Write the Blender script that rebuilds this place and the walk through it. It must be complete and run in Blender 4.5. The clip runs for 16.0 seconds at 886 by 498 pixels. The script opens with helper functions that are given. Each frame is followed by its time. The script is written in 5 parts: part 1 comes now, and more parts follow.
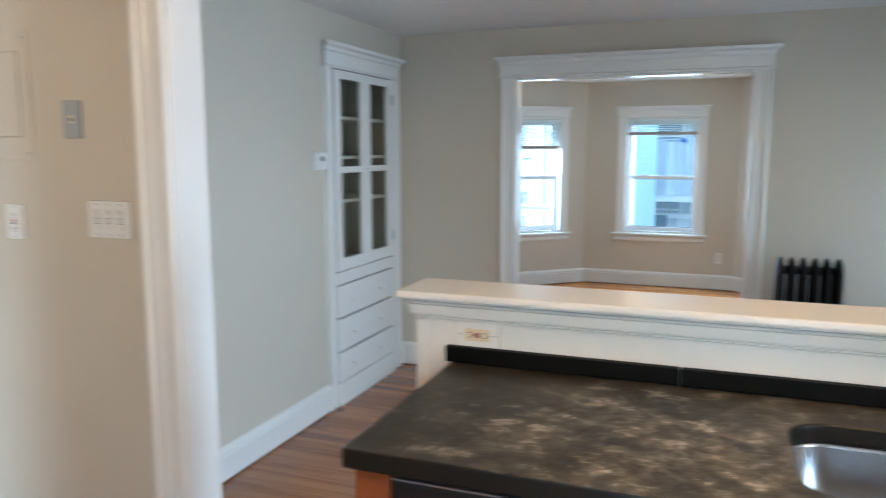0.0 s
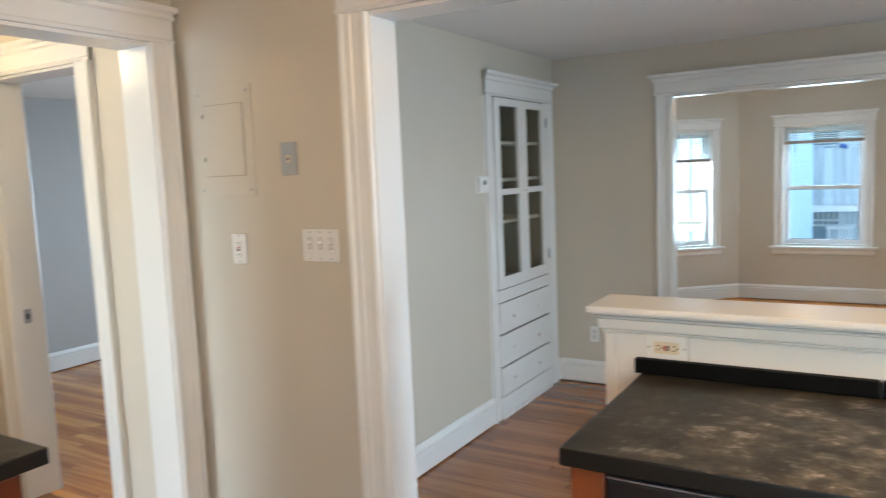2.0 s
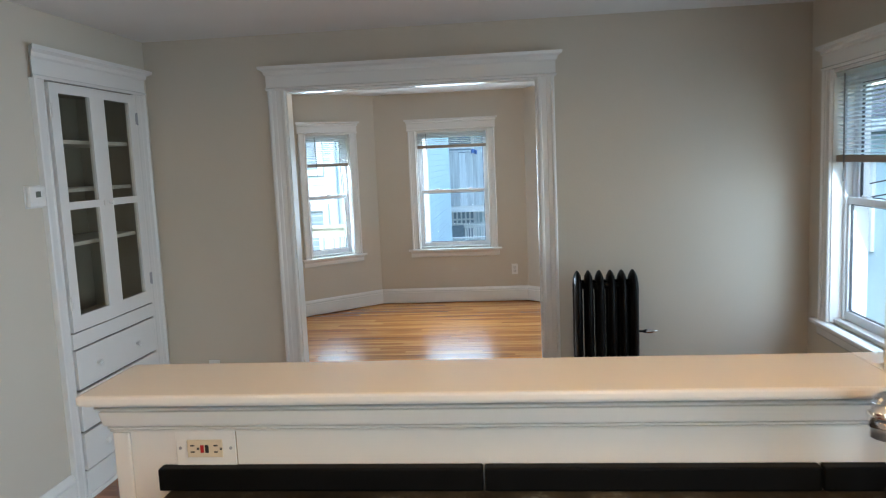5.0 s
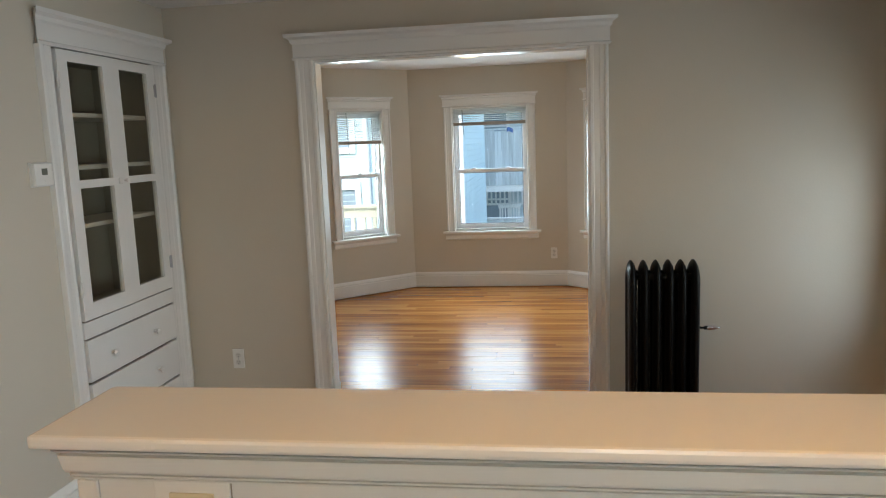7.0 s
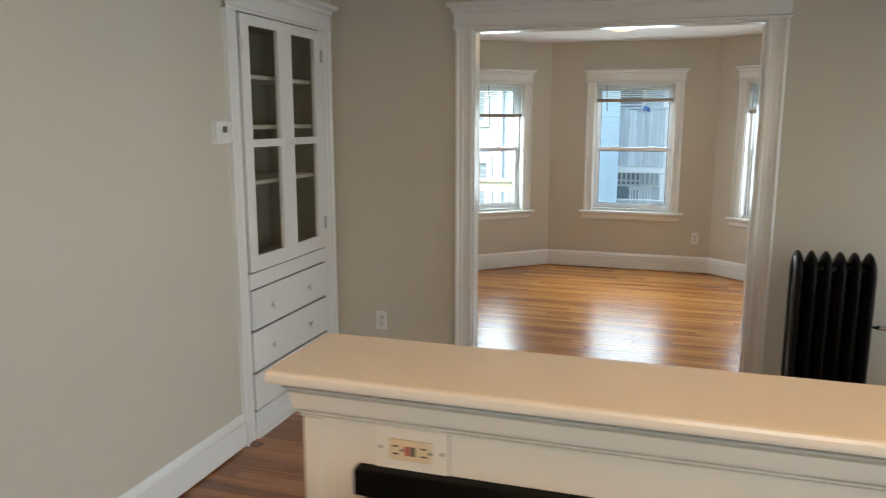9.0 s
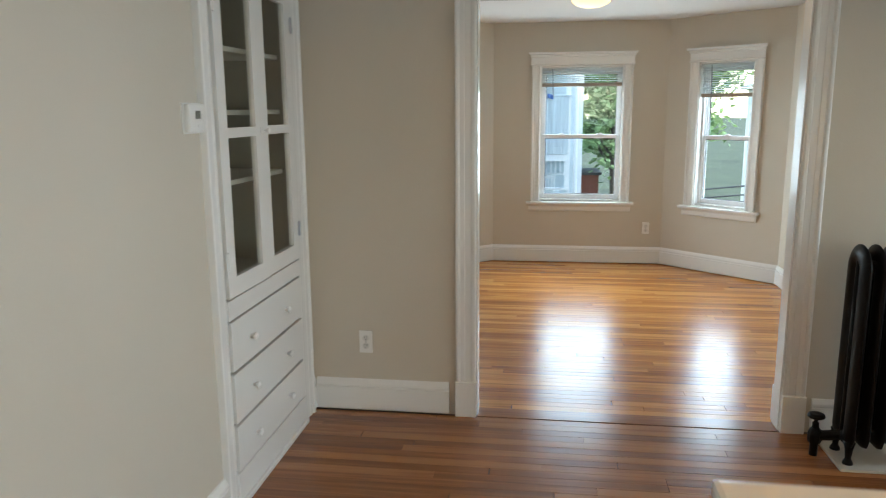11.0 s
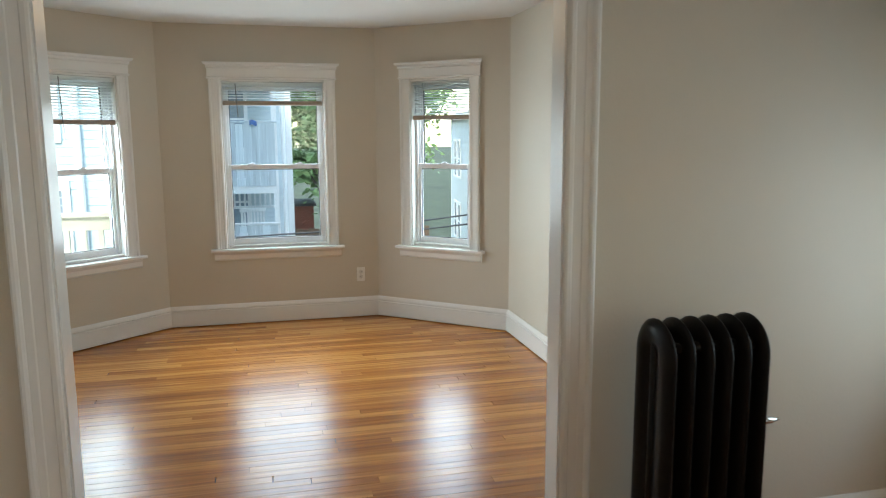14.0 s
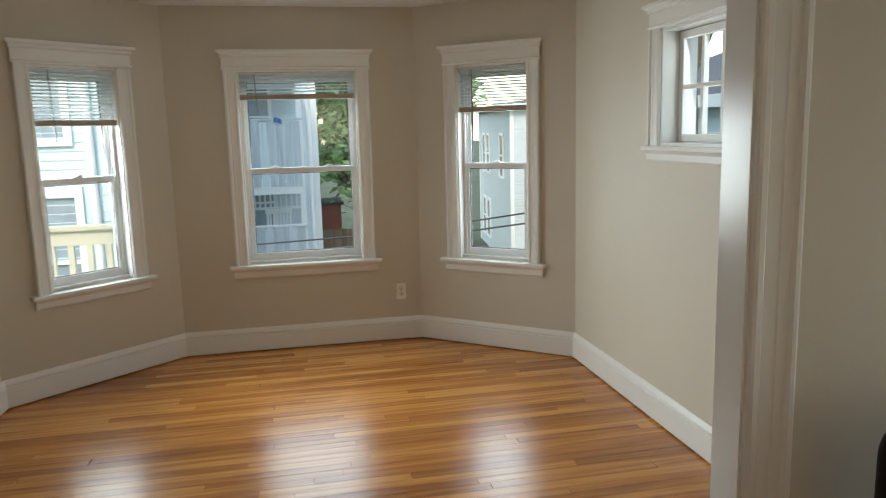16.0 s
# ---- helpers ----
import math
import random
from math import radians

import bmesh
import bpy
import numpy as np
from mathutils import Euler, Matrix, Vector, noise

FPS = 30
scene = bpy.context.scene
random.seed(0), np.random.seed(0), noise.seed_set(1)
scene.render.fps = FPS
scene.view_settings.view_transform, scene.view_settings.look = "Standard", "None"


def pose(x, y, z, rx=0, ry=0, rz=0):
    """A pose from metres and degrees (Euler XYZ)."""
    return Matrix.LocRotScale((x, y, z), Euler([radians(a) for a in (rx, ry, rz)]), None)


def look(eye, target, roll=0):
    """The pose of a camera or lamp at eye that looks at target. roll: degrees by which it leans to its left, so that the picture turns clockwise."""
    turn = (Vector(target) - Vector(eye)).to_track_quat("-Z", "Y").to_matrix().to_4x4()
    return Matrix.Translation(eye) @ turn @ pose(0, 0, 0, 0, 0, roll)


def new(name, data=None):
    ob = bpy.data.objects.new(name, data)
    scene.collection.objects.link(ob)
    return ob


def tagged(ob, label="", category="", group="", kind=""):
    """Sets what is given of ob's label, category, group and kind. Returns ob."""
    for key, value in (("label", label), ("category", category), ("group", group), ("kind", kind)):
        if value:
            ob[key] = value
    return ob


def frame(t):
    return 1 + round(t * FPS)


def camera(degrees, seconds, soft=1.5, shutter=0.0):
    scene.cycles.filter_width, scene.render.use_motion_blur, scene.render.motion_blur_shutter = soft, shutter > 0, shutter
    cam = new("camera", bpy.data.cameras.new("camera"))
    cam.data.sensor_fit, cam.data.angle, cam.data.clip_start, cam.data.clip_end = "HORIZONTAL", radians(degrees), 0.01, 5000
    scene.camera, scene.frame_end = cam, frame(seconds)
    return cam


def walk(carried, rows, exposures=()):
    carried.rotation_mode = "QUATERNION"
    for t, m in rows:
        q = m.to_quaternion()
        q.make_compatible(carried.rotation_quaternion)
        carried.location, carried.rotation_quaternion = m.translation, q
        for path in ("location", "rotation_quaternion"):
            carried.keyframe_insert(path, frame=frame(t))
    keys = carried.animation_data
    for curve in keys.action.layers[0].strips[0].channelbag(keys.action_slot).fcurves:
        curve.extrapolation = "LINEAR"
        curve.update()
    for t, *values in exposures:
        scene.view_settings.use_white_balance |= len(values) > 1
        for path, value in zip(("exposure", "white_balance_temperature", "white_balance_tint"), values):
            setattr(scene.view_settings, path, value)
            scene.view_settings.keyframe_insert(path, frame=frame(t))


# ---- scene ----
cam = camera(62.4, 16.0, soft=1.1, shutter=0.5)
PATH = [
    (0, (0.373, 0.209, 1.533), (-0.333, 2.06, 1.265), -0.1),
    (0.5, (0.323, 0.078, 1.544), (-0.708, 1.771, 1.28), -1.8),
    (1, (0.283, -0.018, 1.543), (-0.896, 1.574, 1.267), -1.8),
    (1.5, (0.27, -0.017, 1.558), (-0.906, 1.582, 1.315), -2.4),
    (2, (0.3, -0.009, 1.561), (-0.734, 1.69, 1.35), -2.4),
    (2.5, (0.364, 0.008, 1.569), (-0.45, 1.824, 1.37), -1.5),
    (3, (0.418, 0.126, 1.559), (-0.269, 1.99, 1.327), -2.1),
    (3.5, (0.48, 0.303, 1.545), (-0.118, 2.196, 1.3), -2.5),
    (4, (0.494, 0.425, 1.539), (0.061, 2.362, 1.293), -2.7),
    (4.3, (0.463, 0.520, 1.549), (0.161, 2.482, 1.308), -2.6),
    (4.5, (0.428, 0.59, 1.555), (0.2, 2.563, 1.321), -2.5),
    (4.7, (0.399, 0.658, 1.555), (0.210, 2.635, 1.320), -2.5),
    (7, (0.295, 1.079, 1.547), (0.013, 3.037, 1.255), -2.2),
    (7.5, (0.308, 1.079, 1.55), (0.056, 3.041, 1.251), -2.1),
    (8, (0.327, 1.084, 1.542), (0.134, 3.052, 1.243), -2.1),
    (8.5, (0.315, 1.09, 1.539), (0.059, 3.048, 1.22), -1.6),
    (9, (0.137, 1.049, 1.531), (-0.455, 2.927, 1.18), 0.0),
    (11.5, (-0.626, 1.767, 1.497), (-0.806, 3.723, 1.118), -0.8),
    (12, (-0.603, 2.023, 1.496), (-0.63, 3.991, 1.145), -0.7),
    (12.5, (-0.516, 2.202, 1.479), (-0.140, 4.134, 1.137), 1.5),
    (13, (-0.533, 2.461, 1.449), (0.047, 4.346, 1.122), 2.2),
    (13.5, (-0.492, 2.648, 1.462), (0.069, 4.538, 1.122), 0.4),
    (14, (-0.366, 2.857, 1.455), (0.101, 4.778, 1.15), -0.3),
    (14.5, (-0.365, 3.044, 1.433), (0.108, 4.961, 1.116), 0.5),
    (15, (-0.455, 3.262, 1.467), (0.055, 5.168, 1.158), 1.1),
    (15.5, (-0.442, 3.465, 1.443), (-0.054, 5.401, 1.127), -0.1),
    (16, (-0.355, 3.667, 1.462), (0.042, 5.602, 1.143), -1.5),
]
EXPOSURES = [(0.0, -0.06, 5350, 2), (1.5, -0.04, 5700, 3), (3.0, -0.22, 5850, 3), (4.5, -0.30, 5750, 4), (7.0, -0.56, 6650, 6), (9.0, -0.42, 6750, 6), (12.0, -0.18, 6350, 2), (13.0, -0.26, 6450, 3), (14.0, -0.50, 6650, 3), (16.0, -0.94, 7300, 6)]
walk(cam, [(t, look(eye, target, roll)) for t, eye, target, roll in PATH], EXPOSURES)

SKY, SUN = 0.92, 3.0

# ---- world, sun and lamps ----
world = bpy.data.worlds.new("world")
scene.world = world
world.use_nodes = True
wn = world.node_tree.nodes
sky = wn.new("ShaderNodeTexSky")
sky.sky_type = "NISHITA"
sky.sun_disc = False
sky.sun_elevation = radians(42)
sky.sun_rotation = radians(199)
sky.air_density = 1.2
sky.dust_density = 1.0
wn["Background"].inputs["Strength"].default_value = SKY
world.node_tree.links.new(sky.outputs[0], wn["Background"].inputs["Color"])


def lamp(name, kind, m, energy, colour, **kw):
    data = bpy.data.lights.new(name, kind)
    data.energy = energy
    data.color = colour
    if kind == "AREA":
        data.shape = "RECTANGLE"
        data.size, data.size_y = kw["size"]
        data.spread = radians(kw.get("spread", 180))
    if kind == "SUN":
        data.angle = radians(kw["angle"])
    if kind == "POINT":
        data.shadow_soft_size = kw["radius"]
    ob = new(name, data)
    ob.matrix_world = m
    return ob


SUN_DIR = Vector((-0.25, -0.70, 0.67))
lamp("sun", "SUN", look(SUN_DIR * 30, (0, 0, 0)), SUN, (1.0, 0.95, 0.87), angle=10.0)


def facing(origin, normal):
    """Pose of an area lamp at origin that shines along normal."""
    o = Vector(origin)
    return look(o, o + Vector(normal))


# ---- materials ----
def mat(name, colour, rough=0.5, metal=0.0, vary=0.06, scale=6.0, bump=0.0, bump_scale=40.0, coat=0.0, spec=0.5, ior=1.5, rough_vary=0.0):
    """A surface with two scales of colour variation and a fine relief."""
    m = bpy.data.materials.new(name)
    m.use_nodes = True
    nt = m.node_tree
    b = nt.nodes["Principled BSDF"]
    b.inputs["Roughness"].default_value = rough
    b.inputs["Metallic"].default_value = metal
    b.inputs["Coat Weight"].default_value = coat
    b.inputs["Coat Roughness"].default_value = 0.12
    b.inputs["Specular IOR Level"].default_value = spec
    b.inputs["IOR"].default_value = ior
    tc = nt.nodes.new("ShaderNodeTexCoord")
    n1 = nt.nodes.new("ShaderNodeTexNoise")
    n1.inputs["Scale"].default_value = scale
    n1.inputs["Detail"].default_value = 6
    n2 = nt.nodes.new("ShaderNodeTexNoise")
    n2.inputs["Scale"].default_value = scale * 0.17
    n2.inputs["Detail"].default_value = 3
    add = nt.nodes.new("ShaderNodeMath")
    add.operation = "ADD"
    rng = nt.nodes.new("ShaderNodeMapRange")
    rng.inputs["From Min"].default_value, rng.inputs["From Max"].default_value = 0.6, 1.4
    rng.inputs["To Min"].default_value, rng.inputs["To Max"].default_value = 1 - vary, 1 + vary
    mul = nt.nodes.new("ShaderNodeVectorMath")
    mul.operation = "SCALE"
    mul.inputs[0].default_value = colour
    L = nt.links.new
    L(tc.outputs["Object"], n1.inputs["Vector"])
    L(tc.outputs["Object"], n2.inputs["Vector"])
    L(n1.outputs["Fac"], add.inputs[0])
    L(n2.outputs["Fac"], add.inputs[1])
    L(add.outputs[0], rng.inputs["Value"])
    L(rng.outputs[0], mul.inputs["Scale"])
    L(mul.outputs[0], b.inputs["Base Color"])
    if rough_vary:
        rr = nt.nodes.new("ShaderNodeMapRange")
        rr.inputs["From Min"].default_value, rr.inputs["From Max"].default_value = 0.3, 0.7
        rr.inputs["To Min"].default_value, rr.inputs["To Max"].default_value = rough - rough_vary, rough + rough_vary
        L(n1.outputs["Fac"], rr.inputs["Value"])
        L(rr.outputs[0], b.inputs["Roughness"])
    if bump:
        n3 = nt.nodes.new("ShaderNodeTexNoise")
        n3.inputs["Scale"].default_value = bump_scale
        n3.inputs["Detail"].default_value = 5
        bp = nt.nodes.new("ShaderNodeBump")
        bp.inputs["Strength"].default_value = bump
        bp.inputs["Distance"].default_value = 0.004
        L(tc.outputs["Object"], n3.inputs["Vector"])
        L(n3.outputs["Fac"], bp.inputs["Height"])
        L(bp.outputs[0], b.inputs["Normal"])
    return m


def wood(name, dark, mid, light, along=0, rough=0.25, coat=0.4, piece=True, grain=1.0, vary=1.0, spec=0.5):
    """Varnished wood whose grain runs along one axis; each board takes a tone of its own."""
    m = bpy.data.materials.new(name)
    m.use_nodes = True
    nt = m.node_tree
    b = nt.nodes["Principled BSDF"]
    L = nt.links.new
    tc = nt.nodes.new("ShaderNodeTexCoord")
    geo = nt.nodes.new("ShaderNodeNewGeometry")
    info = nt.nodes.new("ShaderNodeObjectInfo")
    rnd = nt.nodes.new("ShaderNodeMath")
    rnd.operation = "ADD"
    L(info.outputs["Random"], rnd.inputs[0])
    L(geo.outputs["Random Per Island"], rnd.inputs[1])
    frac = nt.nodes.new("ShaderNodeMath")
    frac.operation = "FRACT"
    L(rnd.outputs[0], frac.inputs[0])
    comb = nt.nodes.new("ShaderNodeCombineXYZ")
    off = nt.nodes.new("ShaderNodeMath")
    off.operation = "MULTIPLY"
    off.inputs[1].default_value = 37.0
    L(frac.outputs[0], off.inputs[0])
    for k in range(3):
        L(off.outputs[0], comb.inputs[k])
    addv = nt.nodes.new("ShaderNodeVectorMath")
    L(tc.outputs["Object"], addv.inputs[0])
    L(comb.outputs[0], addv.inputs[1])
    mp = nt.nodes.new("ShaderNodeMapping")
    sc = [26.0 * grain] * 3
    sc[along] = 1.1 * grain
    mp.inputs["Scale"].default_value = sc
    L(addv.outputs[0], mp.inputs["Vector"])
    n1 = nt.nodes.new("ShaderNodeTexNoise")
    n1.inputs["Scale"].default_value = 1.0
    n1.inputs["Detail"].default_value = 7
    n1.inputs["Distortion"].default_value = 1.2
    L(mp.outputs[0], n1.inputs["Vector"])
    n2 = nt.nodes.new("ShaderNodeTexNoise")
    n2.inputs["Scale"].default_value = 0.9
    n2.inputs["Detail"].default_value = 3
    L(tc.outputs["Object"], n2.inputs["Vector"])
    mixv = nt.nodes.new("ShaderNodeMath")
    mixv.operation = "MULTIPLY_ADD"
    mixv.inputs[1].default_value = 0.42 * vary
    L(frac.outputs[0], mixv.inputs[0])
    L(n1.outputs["Fac"], mixv.inputs[2])
    mixw = nt.nodes.new("ShaderNodeMath")
    mixw.operation = "MULTIPLY_ADD"
    mixw.inputs[1].default_value = 0.25
    L(n2.outputs["Fac"], mixw.inputs[0])
    L(mixv.outputs[0], mixw.inputs[2])
    ramp = nt.nodes.new("ShaderNodeValToRGB")
    ramp.color_ramp.elements[0].position = 0.42
    ramp.color_ramp.elements[0].color = (*dark, 1)
    ramp.color_ramp.elements[1].position = 1.2
    ramp.color_ramp.elements[1].color = (*light, 1)
    e = ramp.color_ramp.elements.new(0.8)
    e.color = (*mid, 1)
    ramp.color_ramp.elements[2].position = 1.0
    L(mixw.outputs[0], ramp.inputs["Fac"])
    L(ramp.outputs["Color"], b.inputs["Base Color"])
    b.inputs["Roughness"].default_value = rough
    b.inputs["Specular IOR Level"].default_value = spec
    b.inputs["Coat Weight"].default_value = coat
    b.inputs["Coat Roughness"].default_value = rough * 0.7
    bp = nt.nodes.new("ShaderNodeBump")
    bp.inputs["Strength"].default_value = 0.10
    bp.inputs["Distance"].default_value = 0.002
    L(n1.outputs["Fac"], bp.inputs["Height"])
    L(bp.outputs[0], b.inputs["Normal"])
    return m


def glass_mat(name, tint=(1, 1, 1), rough=0.0, gloss=1.0):
    m = bpy.data.materials.new(name)
    m.use_nodes = True
    nt = m.node_tree
    nt.nodes.remove(nt.nodes["Principled BSDF"])
    tr = nt.nodes.new("ShaderNodeBsdfTransparent")
    tr.inputs["Color"].default_value = (*tint, 1)
    gl = nt.nodes.new("ShaderNodeBsdfGlossy")
    gl.inputs["Roughness"].default_value = rough
    fr = nt.nodes.new("ShaderNodeLayerWeight")
    fr.inputs["Blend"].default_value = 0.5
    pw = nt.nodes.new("ShaderNodeMath")
    pw.operation = "POWER"
    pw.inputs[1].default_value = 5.0
    nt.links.new(fr.outputs["Facing"], pw.inputs[0])
    mu = nt.nodes.new("ShaderNodeMath")
    mu.operation = "MULTIPLY_ADD"
    mu.inputs[1].default_value = 0.45 * gloss
    mu.inputs[2].default_value = 0.02 * gloss
    mx = nt.nodes.new("ShaderNodeMixShader")
    nt.links.new(pw.outputs[0], mu.inputs[0])
    nt.links.new(mu.outputs[0], mx.inputs[0])
    nt.links.new(tr.outputs[0], mx.inputs[1])
    nt.links.new(gl.outputs[0], mx.inputs[2])
    nt.links.new(mx.outputs[0], nt.nodes["Material Output"].inputs[0])
    return m


def glow_mat(name, colour, strength):
    m = bpy.data.materials.new(name)
    m.use_nodes = True
    b = m.node_tree.nodes["Principled BSDF"]
    b.inputs["Base Color"].default_value = (0.10, 0.07, 0.035, 1)
    b.inputs["Emission Color"].default_value = (*colour, 1)
    b.inputs["Emission Strength"].default_value = strength
    return m


def siding_mat(name, colour, pitch=0.11):
    """Painted clapboards: a shallow saw-tooth relief up the wall, with weathering."""
    m = mat(name, colour, 0.6, vary=0.10, scale=3.0)
    nt = m.node_tree
    tc = nt.nodes["Texture Coordinate"]
    sep = nt.nodes.new("ShaderNodeSeparateXYZ")
    nt.links.new(tc.outputs["Object"], sep.inputs[0])
    d = nt.nodes.new("ShaderNodeMath")
    d.operation = "DIVIDE"
    d.inputs[1].default_value = pitch
    nt.links.new(sep.outputs["Z"], d.inputs[0])
    f = nt.nodes.new("ShaderNodeMath")
    f.operation = "FRACT"
    nt.links.new(d.outputs[0], f.inputs[0])
    bp = nt.nodes.new("ShaderNodeBump")
    bp.invert = True
    bp.inputs["Strength"].default_value = 1.0
    bp.inputs["Distance"].default_value = 0.03
    nt.links.new(f.outputs[0], bp.inputs["Height"])
    nt.links.new(bp.outputs[0], nt.nodes["Principled BSDF"].inputs["Normal"])
    return m


def counter_mat(name):
    """Worn dark soapstone: a broken chalky film, pale scuffs, rings and specks over a near-black ground."""
    m = bpy.data.materials.new(name)
    m.use_nodes = True
    nt = m.node_tree
    b = nt.nodes["Principled BSDF"]
    L = nt.links.new
    tc = nt.nodes.new("ShaderNodeTexCoord")

    def noise(scale, detail, distortion, rough=0.6, stretch=(1, 1, 1)):
        mp = nt.nodes.new("ShaderNodeMapping")
        mp.inputs["Scale"].default_value = stretch
        L(tc.outputs["Object"], mp.inputs["Vector"])
        n = nt.nodes.new("ShaderNodeTexNoise")
        n.inputs["Scale"].default_value = scale
        n.inputs["Detail"].default_value = detail
        n.inputs["Roughness"].default_value = rough
        n.inputs["Distortion"].default_value = distortion
        L(mp.outputs[0], n.inputs["Vector"])
        return n.outputs["Fac"]

    def span(value, a, c, lo=0.0, hi=1.0):
        r = nt.nodes.new("ShaderNodeMapRange")
        r.interpolation_type = "SMOOTHSTEP"
        for key, v in zip(("From Min", "From Max", "To Min", "To Max"), (a, c, lo, hi)):
            r.inputs[key].default_value = v
        L(value, r.inputs["Value"])
        return r.outputs[0]

    def op(kind, a, c):
        n = nt.nodes.new("ShaderNodeMath")
        n.operation = kind
        for k, v in ((0, a), (1, c)):
            if isinstance(v, float):
                n.inputs[k].default_value = v
            else:
                L(v, n.inputs[k])
        return n.outputs[0]

    def over(under, colour, fac):
        x = nt.nodes.new("ShaderNodeMix")
        x.data_type = "RGBA"
        x.inputs[7].default_value = (*colour, 1)
        L(fac, x.inputs[0])
        if isinstance(under, tuple):
            x.inputs[6].default_value = (*under, 1)
        else:
            L(under, x.inputs[6])
        return x.outputs[2]

    geo = nt.nodes.new("ShaderNodeNewGeometry")
    up = nt.nodes.new("ShaderNodeSeparateXYZ")
    L(geo.outputs["Normal"], up.inputs[0])
    top = span(up.outputs["Z"], 0.7, 0.95)
    # wear is heaviest on the open stretch of the top before the basin
    dist = nt.nodes.new("ShaderNodeVectorMath")
    dist.operation = "DISTANCE"
    dist.inputs[1].default_value = (0.34, 1.50, 0.975)
    L(tc.outputs["Object"], dist.inputs[0])
    worn = op("MULTIPLY", span(dist.outputs["Value"], 0.12, 0.72, 1.0, 0.10), top)
    cloud = noise(5.0, 5, 0.15)
    patch = noise(15.0, 10, 0.12, 0.76)
    fine = noise(95.0, 5, 0.4, 0.7)
    speck = noise(210.0, 2, 0.0)
    streak = noise(9.0, 5, 0.6, 0.7, (1.0, 4.0, 1.0))
    film = op("MULTIPLY", op("MULTIPLY", span(cloud, 0.32, 0.58, 0.15, 1.0), span(patch, 0.36, 0.64)), worn)
    film = op("MULTIPLY", film, span(fine, 0.30, 0.62, 0.55, 1.0))
    scuff = op("MULTIPLY", op("MULTIPLY", span(patch, 0.55, 0.62), span(fine, 0.38, 0.58, 0.3, 1.0)), worn)
    drag = op("MULTIPLY", op("MULTIPLY", span(streak, 0.60, 0.68), span(fine, 0.40, 0.6)), worn)
    # pale rings left by wet glasses
    vor = nt.nodes.new("ShaderNodeTexVoronoi")
    vor.inputs["Scale"].default_value = 8.0
    L(tc.outputs["Object"], vor.inputs["Vector"])
    edge = op("ABSOLUTE", op("SUBTRACT", vor.outputs["Distance"], 0.26), 0.0)
    ring = op("MULTIPLY", span(edge, 0.0, 0.035, 1.0, 0.0), op("MULTIPLY", span(patch, 0.44, 0.6), worn))
    grit = op("MULTIPLY", span(speck, 0.66, 0.72), top)
    col = over((0.011, 0.010, 0.008), (0.027, 0.024, 0.019), op("MULTIPLY", span(fine, 0.35, 0.65), top))
    col = over(col, (0.26, 0.245, 0.215), op("MULTIPLY", film, 0.9))
    col = over(col, (0.22, 0.185, 0.135), op("MULTIPLY", ring, 0.8))
    col = over(col, (0.30, 0.26, 0.20), op("MULTIPLY", drag, 0.55))
    col = over(col, (0.46, 0.445, 0.41), op("MULTIPLY", scuff, 0.8))
    col = over(col, (0.30, 0.27, 0.21), op("MULTIPLY", grit, 0.45))
    L(col, b.inputs["Base Color"])
    L(op("ADD", span(fine, 0.3, 0.7, 0.34, 0.46), op("MULTIPLY", film, 0.2)), b.inputs["Roughness"])
    b.inputs["Specular IOR Level"].default_value = 0.3
    bp = nt.nodes.new("ShaderNodeBump")
    bp.inputs["Strength"].default_value = 0.15
    bp.inputs["Distance"].default_value = 0.002
    L(fine, bp.inputs["Height"])
    L(bp.outputs[0], b.inputs["Normal"])
    return m


M_WALL = mat("wall paint, warm greige", (0.60, 0.545, 0.455), 0.55, vary=0.03, scale=2.0, bump=0.12, bump_scale=90)
M_WALL_B = mat("bedroom wall paint, pale grey", (0.46, 0.455, 0.445), 0.6, vary=0.03, scale=2.0, bump=0.1, bump_scale=90)
M_TRIM = mat("gloss trim paint, white", (0.80, 0.79, 0.76), 0.22, vary=0.012, scale=1.2)
M_CEIL = mat("ceiling paint, flat white", (0.76, 0.75, 0.73), 0.85, vary=0.03, scale=3.0, bump=0.1, bump_scale=70)
M_FLOOR = wood("varnished oak strip floor", (0.21, 0.062, 0.011), (0.52, 0.195, 0.038), (0.72, 0.33, 0.082), 0, 0.26, 0.10, vary=0.9, spec=0.60)
M_FLOOR_D = wood("varnished red oak strip floor", (0.135, 0.042, 0.012), (0.27, 0.096, 0.029), (0.38, 0.155, 0.050), 0, 0.24, 0.25)
M_GAP = mat("dark joint between boards", (0.05, 0.025, 0.012), 0.8)
M_CHERRY = wood("cherry-stained cabinet wood", (0.10, 0.022, 0.008), (0.19, 0.045, 0.014), (0.27, 0.075, 0.025), 2, 0.33, 0.3, grain=0.8, vary=0.4)
M_COUNTER = counter_mat("worn dark stone worktop")
M_SPLASH = mat("dark stone upstand", (0.006, 0.006, 0.006), 0.5, vary=0.3, scale=14, bump=0.1, spec=0.05)
M_BLACK = mat("black appliance plastic", (0.013, 0.013, 0.015), 0.28, vary=0.1)
M_RAD = mat("black radiator enamel", (0.005, 0.0045, 0.0045), 0.42, vary=0.25, scale=9, bump=0.2, bump_scale=60, spec=0.16)
M_CHROME = mat("chrome", (0.80, 0.80, 0.82), 0.07, 1.0, vary=0.03)
M_NICKEL = mat("brushed nickel", (0.40, 0.41, 0.43), 0.35, 0.75, vary=0.05)
M_DEVICE = mat("off-white device plastic", (0.66, 0.65, 0.62), 0.4, vary=0.02)
